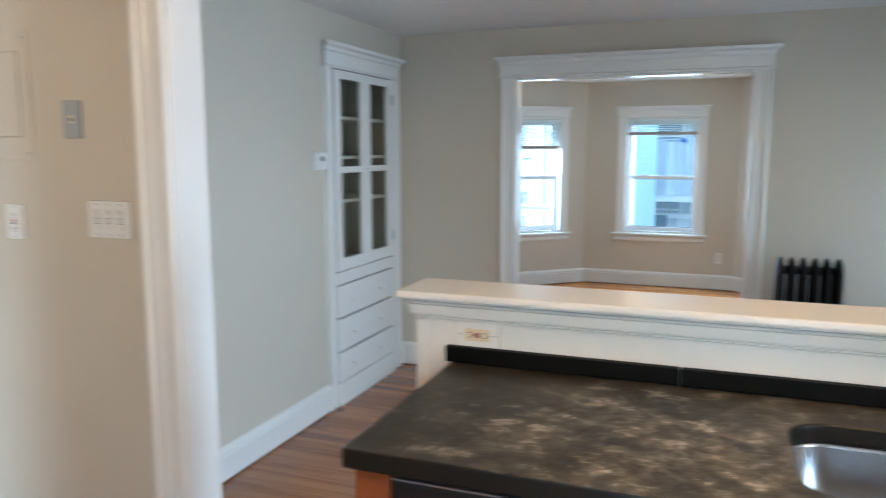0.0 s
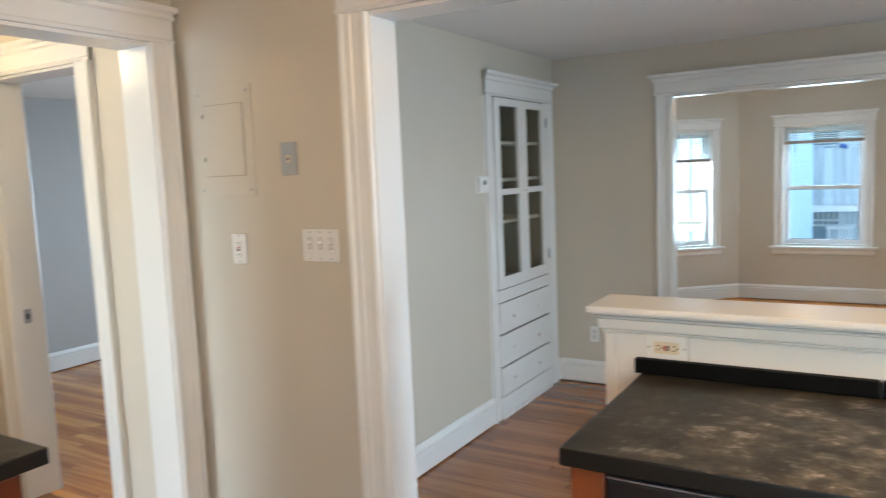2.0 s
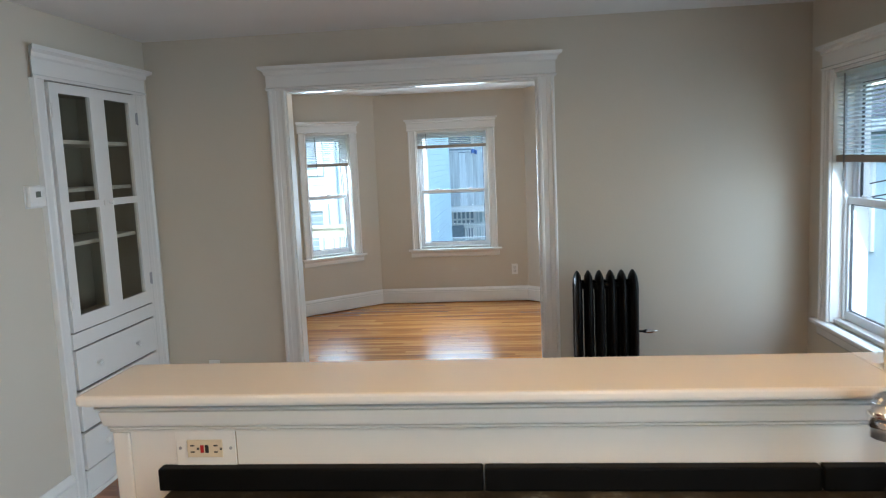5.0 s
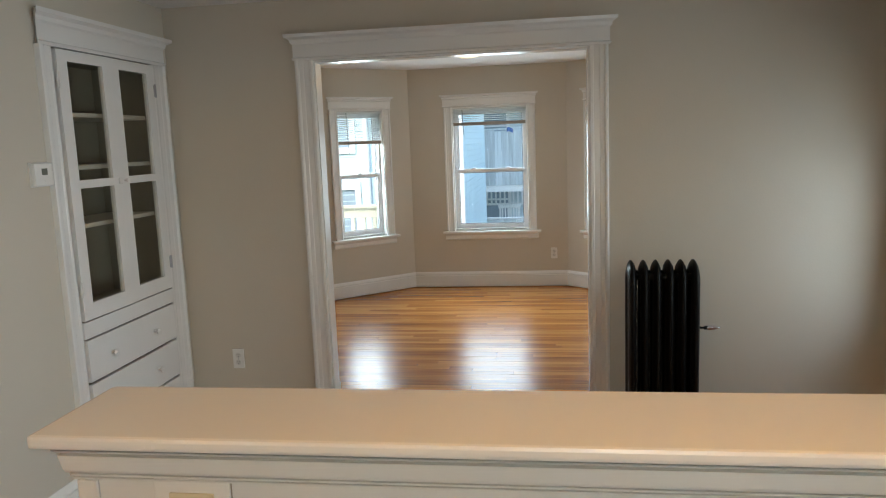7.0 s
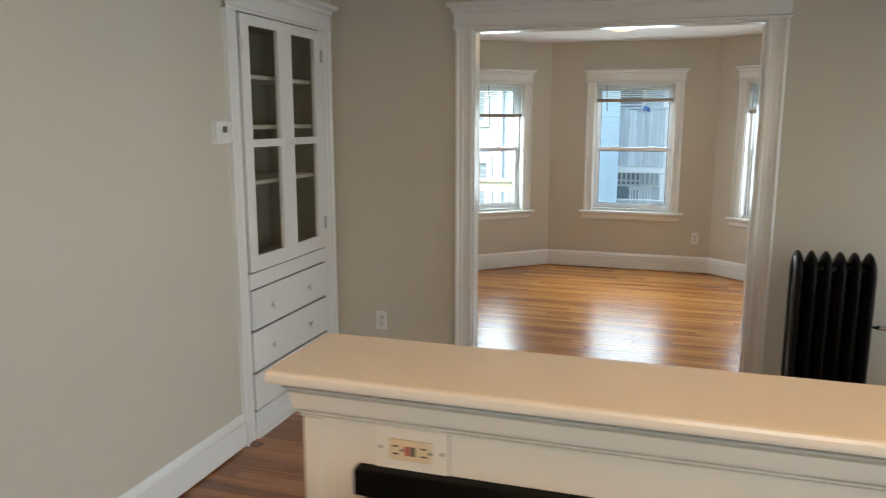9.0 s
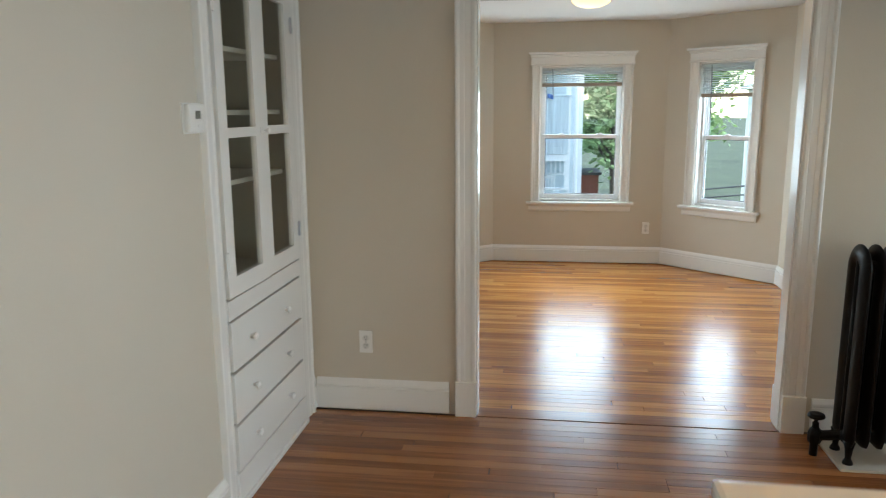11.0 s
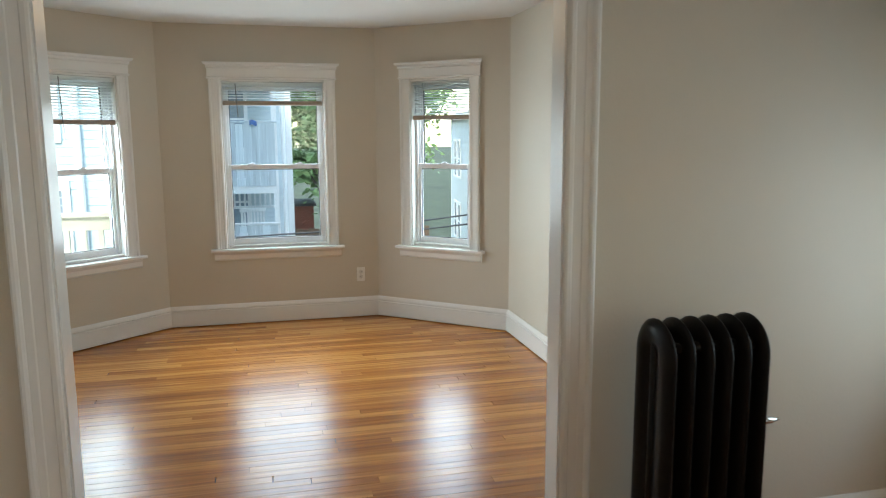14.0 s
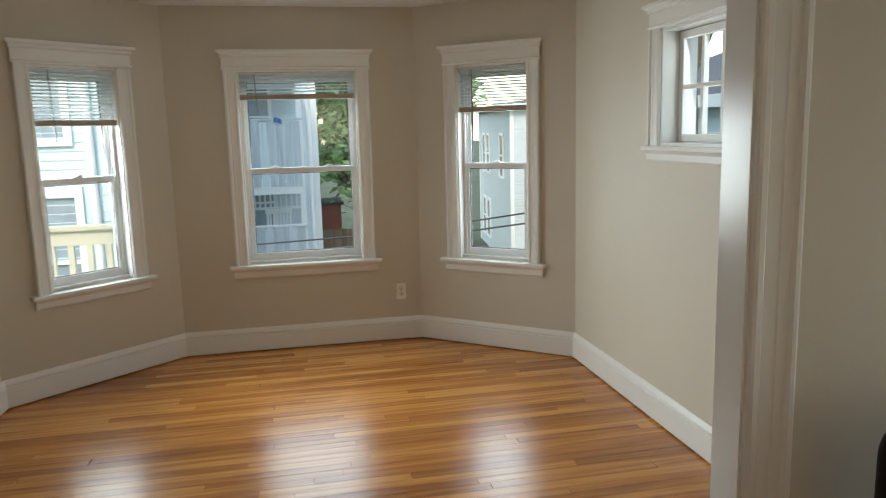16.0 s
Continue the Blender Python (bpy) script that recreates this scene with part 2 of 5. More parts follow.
# dark greige that holds the shade round cover plates and the panel door
M_SHADE_LINE = mat("shade line, darkened greige", (0.34, 0.30, 0.235), 0.8)
M_STEEL = mat("stainless steel", (0.50, 0.51, 0.53), 0.24, 1.0, vary=0.08, scale=20)
M_PLASTIC = mat("white device plastic", (0.80, 0.79, 0.76), 0.35, vary=0.02)
M_IVORY = mat("ivory device plastic", (0.72, 0.62, 0.45), 0.4, vary=0.03)
M_SLOT = mat("dark slot", (0.02, 0.018, 0.016), 0.6)
M_RED = mat("red button plastic", (0.45, 0.02, 0.02), 0.4)
M_LCD = mat("grey display", (0.12, 0.13, 0.11), 0.3)
M_VINYL = mat("white vinyl sash", (0.78, 0.79, 0.80), 0.32, vary=0.03)
M_GASKET = mat("dark sash gasket", (0.05, 0.05, 0.055), 0.6)
M_BLIND = mat("white blind slat", (0.86, 0.86, 0.84), 0.4, vary=0.04)
M_BLINDRAIL = mat("taupe blind bottom rail", (0.36, 0.30, 0.24), 0.45, vary=0.06)
M_WAND = mat("grey wand plastic", (0.18, 0.18, 0.17), 0.3)
M_GLASS = glass_mat("window glass", (0.97, 0.985, 0.985), 0.0, 0.5)
M_OLDGLASS = glass_mat("old cabinet glass", (0.93, 0.93, 0.90), 0.03, 1.3)
M_INSIDE = mat("cupboard interior paint, drab olive", (0.27, 0.245, 0.19), 0.7, vary=0.08)
M_SHELF = mat("cupboard shelf paint", (0.72, 0.70, 0.64), 0.5, vary=0.05)
M_BOWL = glow_mat("lit frosted bowl", (1.0, 0.74, 0.40), 2.0)
M_BRASS = mat("antique brass", (0.42, 0.27, 0.11), 0.3, 1.0, vary=0.1)


def let_through(m, share):
    """Mixes in light that passes through a thin sheet."""
    nt = m.node_tree
    b = nt.nodes["Principled BSDF"]
    tl = nt.nodes.new("ShaderNodeBsdfTranslucent")
    tl.inputs["Color"].default_value = (0.85, 0.87, 0.86, 1)
    mx = nt.nodes.new("ShaderNodeMixShader")
    mx.inputs[0].default_value = share
    nt.links.new(b.outputs[0], mx.inputs[1])
    nt.links.new(tl.outputs[0], mx.inputs[2])
    nt.links.new(mx.outputs[0], nt.nodes["Material Output"].inputs[0])


let_through(M_BLIND, 0.8)
DAY = (0.74, 0.87, 1.0)
WARM = (1.0, 0.62, 0.28)
# sky light in the window openings: it comes from above, so it leans down into the rooms
lamp("window_light", "AREA", facing((-0.275, 8.862, 1.14), (0, -1, -0.12)), 20, DAY, size=(0.70, 1.02))
lamp("window_light", "AREA", facing((-1.651, 8.440, 1.10), (0.655, -0.755, -0.12)), 18, DAY, size=(0.46, 0.95))
# extra narrow beam for high sky, added in the west window to brighten the east wall
lamp("window_light", "AREA", facing((-1.655, 8.444, 1.20), (3.02, -1.84, -0.85)), 24, DAY, size=(0.44, 0.70), spread=80)
lamp("window_light", "AREA", facing((1.051, 8.440, 1.10), (-0.655, -0.755, -0.12)), 15, DAY, size=(0.46, 0.95))
lamp("window_light", "AREA", facing((1.535, 6.54, 1.64), (-1, 0, -0.3)), 4, DAY, size=(0.66, 0.48))
lamp("window_light", "AREA", facing((2.147, 4.285, 1.05), (-1, 0, -0.40)), 13, DAY, size=(0.70, 0.80))
# lamp of the unseen second dining window, narrowed towards the west wall
lamp("window_light", "AREA", facing((2.147, 2.640, 1.05), (-1, 0, -0.18)), 23, DAY, size=(0.70, 0.80), spread=95)
lamp("window_light", "AREA", facing((0.75, -1.86, 1.07), (-0.3, 1, -0.2)), 26, DAY, size=(0.90, 1.90))
lamp("window_light", "AREA", facing((-3.84, 5.36, 1.28), (0, -1, -0.3)), 55, DAY, size=(1.15, 1.30))
lamp("window_light", "AREA", facing((-3.60, -1.87, 1.25), (0.2, 1, -0.1)), 75, DAY, size=(1.35, 1.60))
# lamp added in an unseen east kitchen window to brighten the kitchen
lamp("window_light", "AREA", facing((2.312, 0.98, 1.38), (-1, 0, -0.3)), 18, DAY, size=(0.70, 0.66))
# bulbs in the ceiling bowls
lamp("bulb", "POINT", Matrix.Translation((0.150, 3.45, 2.12)), 1.5, WARM, radius=0.10)
lamp("bulb", "POINT", Matrix.Translation((-0.300, 7.03, 2.08)), 1.5, WARM, radius=0.12)
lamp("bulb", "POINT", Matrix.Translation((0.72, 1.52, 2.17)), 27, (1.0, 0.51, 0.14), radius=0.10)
lamp("bulb", "POINT", Matrix.Translation((-0.55, 0.30, 2.18)), 42, (1.0, 0.64, 0.32), radius=0.12)
lamp("bulb", "POINT", Matrix.Translation((-3.10, 1.25, 2.19)), 26, (1.0, 0.70, 0.38), radius=0.10)


# ---- mesh helpers ----
def thing(name, label="", category="", group="", kind="", at=None):
    ob = new(name)
    if at is not None:
        ob.matrix_world = at
    return tagged(ob, label, category, group, kind)


def to_object(name, bm, material, smooth=False):
    me = bpy.data.meshes.new(name)
    bmesh.ops.recalc_face_normals(bm, faces=bm.faces)
    if smooth:
        for f in bm.faces:
            f.smooth = True
    bm.to_mesh(me)
    bm.free()
    me.materials.append(material)
    return new(name, me)


def part(name, bm, material, parent=None, label="", smooth=False):
    ob = to_object(name, bm, material, smooth)
    if parent is not None:
        ob.parent = parent
    return tagged(ob, label)


def structure(name, bm, material, label=""):
    return tagged(to_object(name, bm, material), label, kind="structure")


def box(bm, x0, x1, y0, y1, z0, z1, bevel=0.0, m=None):
    r = bmesh.ops.create_cube(bm, size=1)["verts"]
    for v in r:
        v.co = Vector((x0 + (v.co.x + 0.5) * (x1 - x0), y0 + (v.co.y + 0.5) * (y1 - y0), z0 + (v.co.z + 0.5) * (z1 - z0)))
    if bevel:
        edges = list({e for v in r for e in v.link_edges})
        r = bmesh.ops.bevel(bm, geom=edges, offset=bevel, segments=2, profile=0.6, affect="EDGES")["verts"]
    if m is not None:
        for v in r:
            v.co = m @ v.co
    return r


def boxed(x0, x1, y0, y1, z0, z1, bevel=0.0, m=None):
    bm = bmesh.new()
    box(bm, x0, x1, y0, y1, z0, z1, bevel, m)
    return bm


def axes(origin, ax, ay, az):
    """Matrix that takes local x, y, z to the given world directions."""
    m = Matrix.Identity(4)
    for k, a in enumerate((ax, ay, az)):
        a = Vector(a).normalized()
        for i in range(3):
            m[i][k] = a[i]
    m.translation = origin
    return m


def prism(bm, pts, z0, z1, m=None, cut0=0.0, cut1=0.0):
    """A profile in local x, y drawn out along local z; cut0, cut1: mitres, metres of z for each metre of y."""
    lo = [bm.verts.new((x, y, z0 + cut0 * y)) for x, y in pts]
    hi = [bm.verts.new((x, y, z1 + cut1 * y)) for x, y in pts]
    n = len(pts)
    bm.faces.new(lo[::-1])
    bm.faces.new(hi)
    for i in range(n):
        bm.faces.new((lo[i], lo[(i + 1) % n], hi[(i + 1) % n], hi[i]))
    if m is not None:
        for v in lo + hi:
            v.co = m @ v.co


def lathe(bm, profile, m=None, n=24):
    """Turns (radius, z) points round local z."""
    rings = []
    for r, z in profile:
        rings.append([bm.verts.new((max(r, 1e-4) * math.cos(2 * math.pi * k / n), max(r, 1e-4) * math.sin(2 * math.pi * k / n), z)) for k in range(n)])
    for a, b in zip(rings, rings[1:]):
        for k in range(n):
            bm.faces.new((a[k], a[(k + 1) % n], b[(k + 1) % n], b[k]))
    bm.faces.new(rings[0][::-1])
    bm.faces.new(rings[-1])
    if m is not None:
        for ring in rings:
            for v in ring:
                v.co = m @ v.co


def tube(bm, path, radii, n=14, squash=1.0):
    """A round bar along a path of points, with a radius at each."""
    rings = []
    pts = [Vector(p) for p in path]
    for i, p in enumerate(pts):
        d = (pts[min(i + 1, len(pts) - 1)] - pts[max(i - 1, 0)]).normalized()
        a = d.cross(Vector((0.31, 0.77, 0.55))).normalized()
        b = d.cross(a)
        rings.append([bm.verts.new(p + radii[i] * (math.cos(2 * math.pi * k / n) * a + squash * math.sin(2 * math.pi * k / n) * b)) for k in range(n)])
    for a, b in zip(rings, rings[1:]):
        for k in range(n):
            bm.faces.new((a[k], a[(k + 1) % n], b[(k + 1) % n], b[k]))
    bm.faces.new(rings[0][::-1])
    bm.faces.new(rings[-1])


def slab_grid(us, zs, thick, solid, m):
    """A wall of cells between the cuts us and zs, empty where solid(u, z) is false, with faces on its outside only."""
    bm = bmesh.new()
    cell = {(i, k): solid((us[i] + us[i + 1]) / 2, (zs[k] + zs[k + 1]) / 2) for i in range(len(us) - 1) for k in range(len(zs) - 1)}
    cache = {}

    def vert(u, v, z):
        key = (round(u, 5), v, round(z, 5))
        if key not in cache:
            cache[key] = bm.verts.new(m @ Vector((u, v, z)))
        return cache[key]

    for (i, k), full in cell.items():
        if not full:
            continue
        u0, u1, z0, z1 = us[i], us[i + 1], zs[k], zs[k + 1]
        quads = [((u0, 0, z0), (u1, 0, z0), (u1, 0, z1), (u0, 0, z1)), ((u0, thick, z0), (u0, thick, z1), (u1, thick, z1), (u1, thick, z0))]
        if not cell.get((i - 1, k)):
            quads.append(((u0, 0, z0), (u0, 0, z1), (u0, thick, z1), (u0, thick, z0)))
        if not cell.get((i + 1, k)):
            quads.append(((u1, 0, z0), (u1, thick, z0), (u1, thick, z1), (u1, 0, z1)))
        if not cell.get((i, k - 1)):
            quads.append(((u0, 0, z0), (u0, thick, z0), (u1, thick, z0), (u1, 0, z0)))
        if not cell.get((i, k + 1)):
            quads.append(((u0, 0, z1), (u1, 0, z1), (u1, thick, z1), (u0, thick, z1)))
        for q in quads:
            bm.faces.new([vert(*p) for p in q])
    return bm


def wall(name, m, length, height, thick, openings=(), material=None, label="greige painted plaster wall"):
    """Wall in local x (along), y (0 is the room's face, thick is behind), z. openings: (u0, u1, z0, z1)."""
    us = sorted({0.0, length, *[u for o in openings for u in o[:2]]})
    zs = sorted({0.0, height, *[z for o in openings for z in o[2:]]})
    bm = slab_grid(us, zs, thick, lambda u, z: not any(o[0] < u < o[1] and o[2] < z < o[3] for o in openings), m)
    return structure(name, bm, material or M_WALL, label)


# profiles: local x is the width of the trim, local y how far it stands out
def casing_profile(w, t=0.022):
    return [(0, 0), (0, t * 1.25), (0.006, t * 1.4), (0.014, t * 1.38), (0.020, t * 1.15), (0.022, t * 0.95), (w * 0.42, t * 0.88), (w * 0.46, t * 0.76), (w * 0.74, t * 0.70), (w * 0.78, t * 0.82), (w * 0.90, t * 0.86), (w * 0.97, t * 0.72), (w, t * 0.5), (w, 0)]


def crown_profile(h, out):
    """For a head casing: x is height, y how far it stands out."""
    return [(0, 0), (0, 0.022), (0.012, 0.028), (0.018, 0.021), (h * 0.62, 0.021), (h * 0.68, 0.030), (h * 0.80, out * 0.62), (h * 0.88, out), (h, out * 1.06), (h, 0)]


BASE_H = 0.165


def base_profile():
    return [(0.008, 0), (0.008, 0.020), (0.010, 0.022), (BASE_H - 0.042, 0.022), (BASE_H - 0.039, 0.015), (BASE_H - 0.036, 0.015), (BASE_H - 0.033, 0.021), (BASE_H - 0.022, 0.019), (BASE_H - 0.010, 0.012), (BASE_H, 0.006), (BASE_H, 0)]


def baseboard(name, p0, p1, normal, cut0=0.0, cut1=0.0):
    """Skirting from p0 to p1 along a wall whose face looks along normal."""
    a, b = Vector((*p0, 0.0)), Vector((*p1, 0.0))
    bm = bmesh.new()
    d = b - a
    prism(bm, base_profile(), 0, d.length, axes(a, (0, 0, 1), (*normal, 0), d), cut0, cut1)
    return structure(name, bm, M_TRIM, "white painted moulded skirting board")


def cased_opening(name, m, u0, u1, top, width, depth, plinth=0.0, both=True, crown=0.04, label="", head=0.135, far_set=0.0, over=0.0):
    """Jambs, casings and a crowned head round an opening; local x along the wall, y into the wall, z up."""
    ob = thing(name, label, kind="structure", at=m)
    for nm, a, b, y in (("jamb", u0 - 0.002, u0 + 0.018, -0.001), ("jamb", u1 - 0.018, u1 + 0.002, far_set - 0.001)):
        part(nm, boxed(a, b, y, depth + 0.001, 0, top, 0.001), M_TRIM, ob)
    part("head_jamb", boxed(u0 + 0.018, u1 - 0.018, -0.001, depth + 0.001, top - 0.018, top + 0.002), M_TRIM, ob)
    for face in ((0, depth) if both else (0,)):
        s = -1 if face == 0 else 1
        for left in ((True, False) if not (far_set and face == 0) else (True,)):
            bm = bmesh.new()
            # casing's thin bead lies by the opening, its thick back band outside
            org = Vector((u0 + 0.012 - width, face, 0)) if left else Vector((u1 - 0.012 + width, face, 0))
            prism(bm, casing_profile(width), plinth, top - 0.006, axes(org, (1 if left else -1, 0, 0), (0, s, 0), (0, 0, 1)))
            part("casing", bm, M_TRIM, ob)
            if plinth:
                a, b = (u0 + 0.012 - width - 0.004, u0 + 0.014) if left else (u1 - 0.014, u1 - 0.012 + width + 0.004)
                y0, y1 = sorted((face, face + s * 0.036))
                part("plinth_block", boxed(a, b, y0, y1, 0, plinth, 0.003), M_TRIM, ob)
        bm = bmesh.new()
        prism(bm, crown_profile(head, crown), u0 + 0.030 - width - over, u1 - 0.030 + width + over, axes((0, face, top - 0.006), (0, 0, 1), (0, s, 0), (1, 0, 0)), -1.0, 1.0)
        part("head_casing", bm, M_TRIM, ob)
    return ob


def sash(bm_frame, bm_gasket, u0, u1, y, z0, z1, rail, bottom, depth=0.034):
    for a, b, c, d in ((u0, u0 + rail, z0, z1), (u1 - rail, u1, z0, z1), (u0 + rail, u1 - rail, z0, z0 + bottom), (u0 + rail, u1 - rail, z1 - rail, z1)):
        box(bm_frame, a, b, y, y + depth, c, d, 0.003)
    g = 0.005
    a, b, c, d = u0 + rail, u1 - rail, z0 + bottom, z1 - rail
    for q in ((a, a + g, c, d), (b - g, b, c, d), (a + g, b - g, c, c + g), (a + g, b - g, d - g, d)):
        box(bm_gasket, q[0], q[1], y + 0.010, y + 0.022, q[2], q[3])


def window(name, m, w, z0, z1, thick, blind_to=None, casing_w=0.085, meet=None, label="white double-hung window in a moulded white casing", wand=True):
    """Double-hung window; local x along the wall (0 is its middle), y into the wall, z up."""
    ob = thing(name, label, kind="structure", at=m)
    u0, u1 = -w / 2, w / 2
    t = thick
    frame_bm = bmesh.new()
    box(frame_bm, u0 - 0.002, u0 + 0.016, -0.001, t, z0, z1)
    box(frame_bm, u1 - 0.016, u1 + 0.002, -0.001, t, z0, z1)
    box(frame_bm, u0 + 0.016, u1 - 0.016, -0.001, t, z1 - 0.016, z1 + 0.002)
    box(frame_bm, u0 + 0.016, u1 - 0.016, 0.02, t, z0 - 0.002, z0 + 0.02)
    part("window_frame", frame_bm, M_TRIM, ob)
    for left in (True, False):
        bm = bmesh.new()
        org = Vector((u0 + 0.008 - casing_w, 0, 0)) if left else Vector((u1 - 0.008 + casing_w, 0, 0))
        prism(bm, casing_profile(casing_w, 0.020), z0, z1 + 0.0, axes(org, (1 if left else -1, 0, 0), (0, -1, 0), (0, 0, 1)))
        part("casing", bm, M_TRIM, ob)
    bm = bmesh.new()
    prism(bm, crown_profile(0.125, 0.046), u0 - casing_w + 0.022, u1 + casing_w - 0.022, axes((0, 0, z1), (0, 0, 1), (0, -1, 0), (1, 0, 0)), -1.0, 1.0)
    part("head_casing", bm, M_TRIM, ob)
    part("window_sill", boxed(u0 - casing_w - 0.035, u1 + casing_w + 0.035, -0.055, 0.02, z0 - 0.024, z0, 0.007), M_TRIM, ob)
    bm = bmesh.new()
    prism(bm, [(0, 0), (0, 0.012), (0.012, 0.020), (0.045, 0.020), (0.056, 0.028), (0.066, 0.034), (0.066, 0)], u0 - casing_w - 0.010, u1 + casing_w + 0.010, axes((0, 0, z0 - 0.090), (0, 0, 1), (0, -1, 0), (1, 0, 0)))
    part("apron", bm, M_TRIM, ob)
    meet = meet or (z0 + z1) / 2
    a, b = u0 + 0.016, u1 - 0.016
    # side tracks of the replacement unit
    bm = bmesh.new()
    for s0, s1 in ((a, a + 0.022), (b - 0.022, b)):
        box(bm, s0, s1, 0.055, 0.064, z0 + 0.02, z1 - 0.016)
        box(bm, s0, s1, 0.100, 0.106, z0 + 0.02, z1 - 0.016)
    box(bm, a + 0.022, b - 0.022, 0.055, 0.130, z1 - 0.036, z1 - 0.016)
    part("sash_track", bm, M_VINYL, ob)
    for nm, y, c, d, bot in (("lower_sash", 0.065, z0 + 0.022, meet + 0.018, 0.045), ("upper_sash", 0.1065, meet - 0.018, z1 - 0.038, 0.032)):
        f, g = bmesh.new(), bmesh.new()
        sash(f, g, a + 0.006, b - 0.006, y, c, d, 0.036, bot)
        s = part(nm, f, M_VINYL, ob)
        part("gasket", g, M_GASKET, s)
        pane = part("pane", boxed(a + 0.044, b - 0.044, y + 0.013, y + 0.018, c + bot + 0.001, d - 0.038), M_GLASS, s)
        pane.visible_shadow = False
    # two cam locks on the meeting rail
    for u in ((-w * 0.23, w * 0.23) if w > 0.6 else (0.0,)):
        bm = bmesh.new()
        box(bm, u - 0.028, u + 0.028, 0.068, 0.094, meet + 0.018, meet + 0.026, 0.003)
        box(bm, u - 0.008, u + 0.022, 0.060, 0.078, meet + 0.026, meet + 0.034, 0.003)
        part("sash_lock", bm, M_VINYL, ob)
    if blind_to is not None:
        bl = thing("mini_blind", "white mini blind part raised, taupe bottom rail, inside window frame", "blind", "mini blinds", at=m)
        part("head_rail", boxed(a + 0.002, b - 0.002, 0.010, 0.042, z1 - 0.043, z1 - 0.018, 0.003), M_BLIND, bl)
        part("bottom_rail", boxed(a + 0.004, b - 0.004, 0.012, 0.040, blind_to - 0.006, blind_to + 0.028, 0.006), M_BLINDRAIL, bl)
        z = z1 - 0.058
        stack = blind_to + 0.030
        n = int((z - stack) / 0.020)
        for k in range(n + 1):
            zz = z - k * 0.020
            bm = bmesh.new()
            prism(bm, [(-0.012, -0.0012), (0, 0.0018), (0.012, -0.0012), (0.012, -0.0002), (0, 0.0028), (-0.012, -0.0002)], a + 0.006, b - 0.006, axes((0, 0.026, zz), (0, 0.96, -0.28), (0, 0.28, 0.96), (1, 0, 0)))
            part("slat", bm, M_BLIND, bl)
        for u in (a + 0.09, b - 0.09):
            bm = bmesh.new()
            tube(bm, [(u, 0.013, blind_to + 0.02), (u, 0.013, z1 - 0.03)], [0.0011, 0.0011], 6)
            part("ladder_cord", bm, M_BLIND, bl)
        if wand:
            bm = bmesh.new()
            tube(bm, [(a + 0.10, 0.006, z1 - 0.03), (a + 0.112, 0.004, blind_to - 0.10)], [0.0035, 0.0035], 8)
            part("wand", bm, M_WAND, bl)
    return ob


# ---- plan ----
XL, XR = -1.745, 1.985          # dining room side walls
YK0, YK1 = 1.920, 2.060         # wall between kitchen and dining room
YF0, YF1 = 4.930, 5.024         # wall between dining and living room
HD, HL = 2.310, 2.285           # ceilings
LX0, LX1 = -1.975, 1.375        # living room side walls
BAY_Y0, BAY_Y1 = 7.950, 8.700
BAY_X0, BAY_X1 = -1.110, 0.510
KX0, KX1, KY0 = -2.040, 2.150, -1.700
T = 0.14
OUT = 0.18                      # outer walls

X_AX, Y_AX = (1, 0, 0), (0, 1, 0)
UP = (0, 0, 1)


def along_x(x, y, back=1):
    """Frame of a wall along x whose room face is at y; back: which way the wall's body lies."""
    return axes((x, y, 0), (1, 0, 0), (0, back, 0), UP)


def along_y(x, y, back=-1):
    return axes((x, y, 0), (0, 1, 0), (back, 0, 0), UP)


# kitchen - dining wall with the wide cased opening
OPX0, OPX1, OPZ = -1.128, 1.018, 2.080
wall("wall_kitchen_dining", along_x(KX0 - 0.16, YK0), OPX1 - KX0 + 0.16, HD, YK1 - YK0, [(OPX0 - KX0 + 0.16, OPX1 - KX0 + 0.161, -1, OPZ)])
wall("wall_kitchen_sink", along_x(OPX1 + 0.001, 2.004), KX1 + OUT - OPX1, HD, YK1 - 2.004)
cased_opening("door_opening_kitchen", along_x(0, YK0), OPX0, OPX1, OPZ, 0.108, YK1 - YK0, far_set=0.084, label="white cased opening with moulded trim between kitchen and dining room")
# dining room
CAB_Y0, CAB_Y1 = 3.945, 4.745
wall("wall_dining_west", along_y(XL, YK1, -1), YF0 - YK1, HD, 0.14, [(CAB_Y0 - YK1, CAB_Y1 - YK1, -1, 2.0)])
DW_Y, DW_Y2, DW_W, DW_Z0, DW_Z1 = 4.285, 2.640, 0.76, 0.635, 1.925
wall("wall_dining_east", along_y(XR, YK1, 1), YF0 - YK1, HD, OUT, [(y - DW_W / 2 - YK1, y + DW_W / 2 - YK1, DW_Z0, DW_Z1) for y in (DW_Y, DW_Y2)])
LOX0, LOX1, LOZ = -0.924, 0.528, 2.000
wall("wall_dining_living", along_x(-2.16, YF0), 2.16 + XR + OUT, HD, YF1 - YF0, [(LOX0 + 2.16, LOX1 + 2.16, -1, LOZ)])
cased_opening("door_opening_living", along_x(0, YF0), LOX0, LOX1, LOZ, 0.098, YF1 - YF0, plinth=0.18, over=0.006, crown=0.055, label="white cased opening with crowned head between dining and living room")
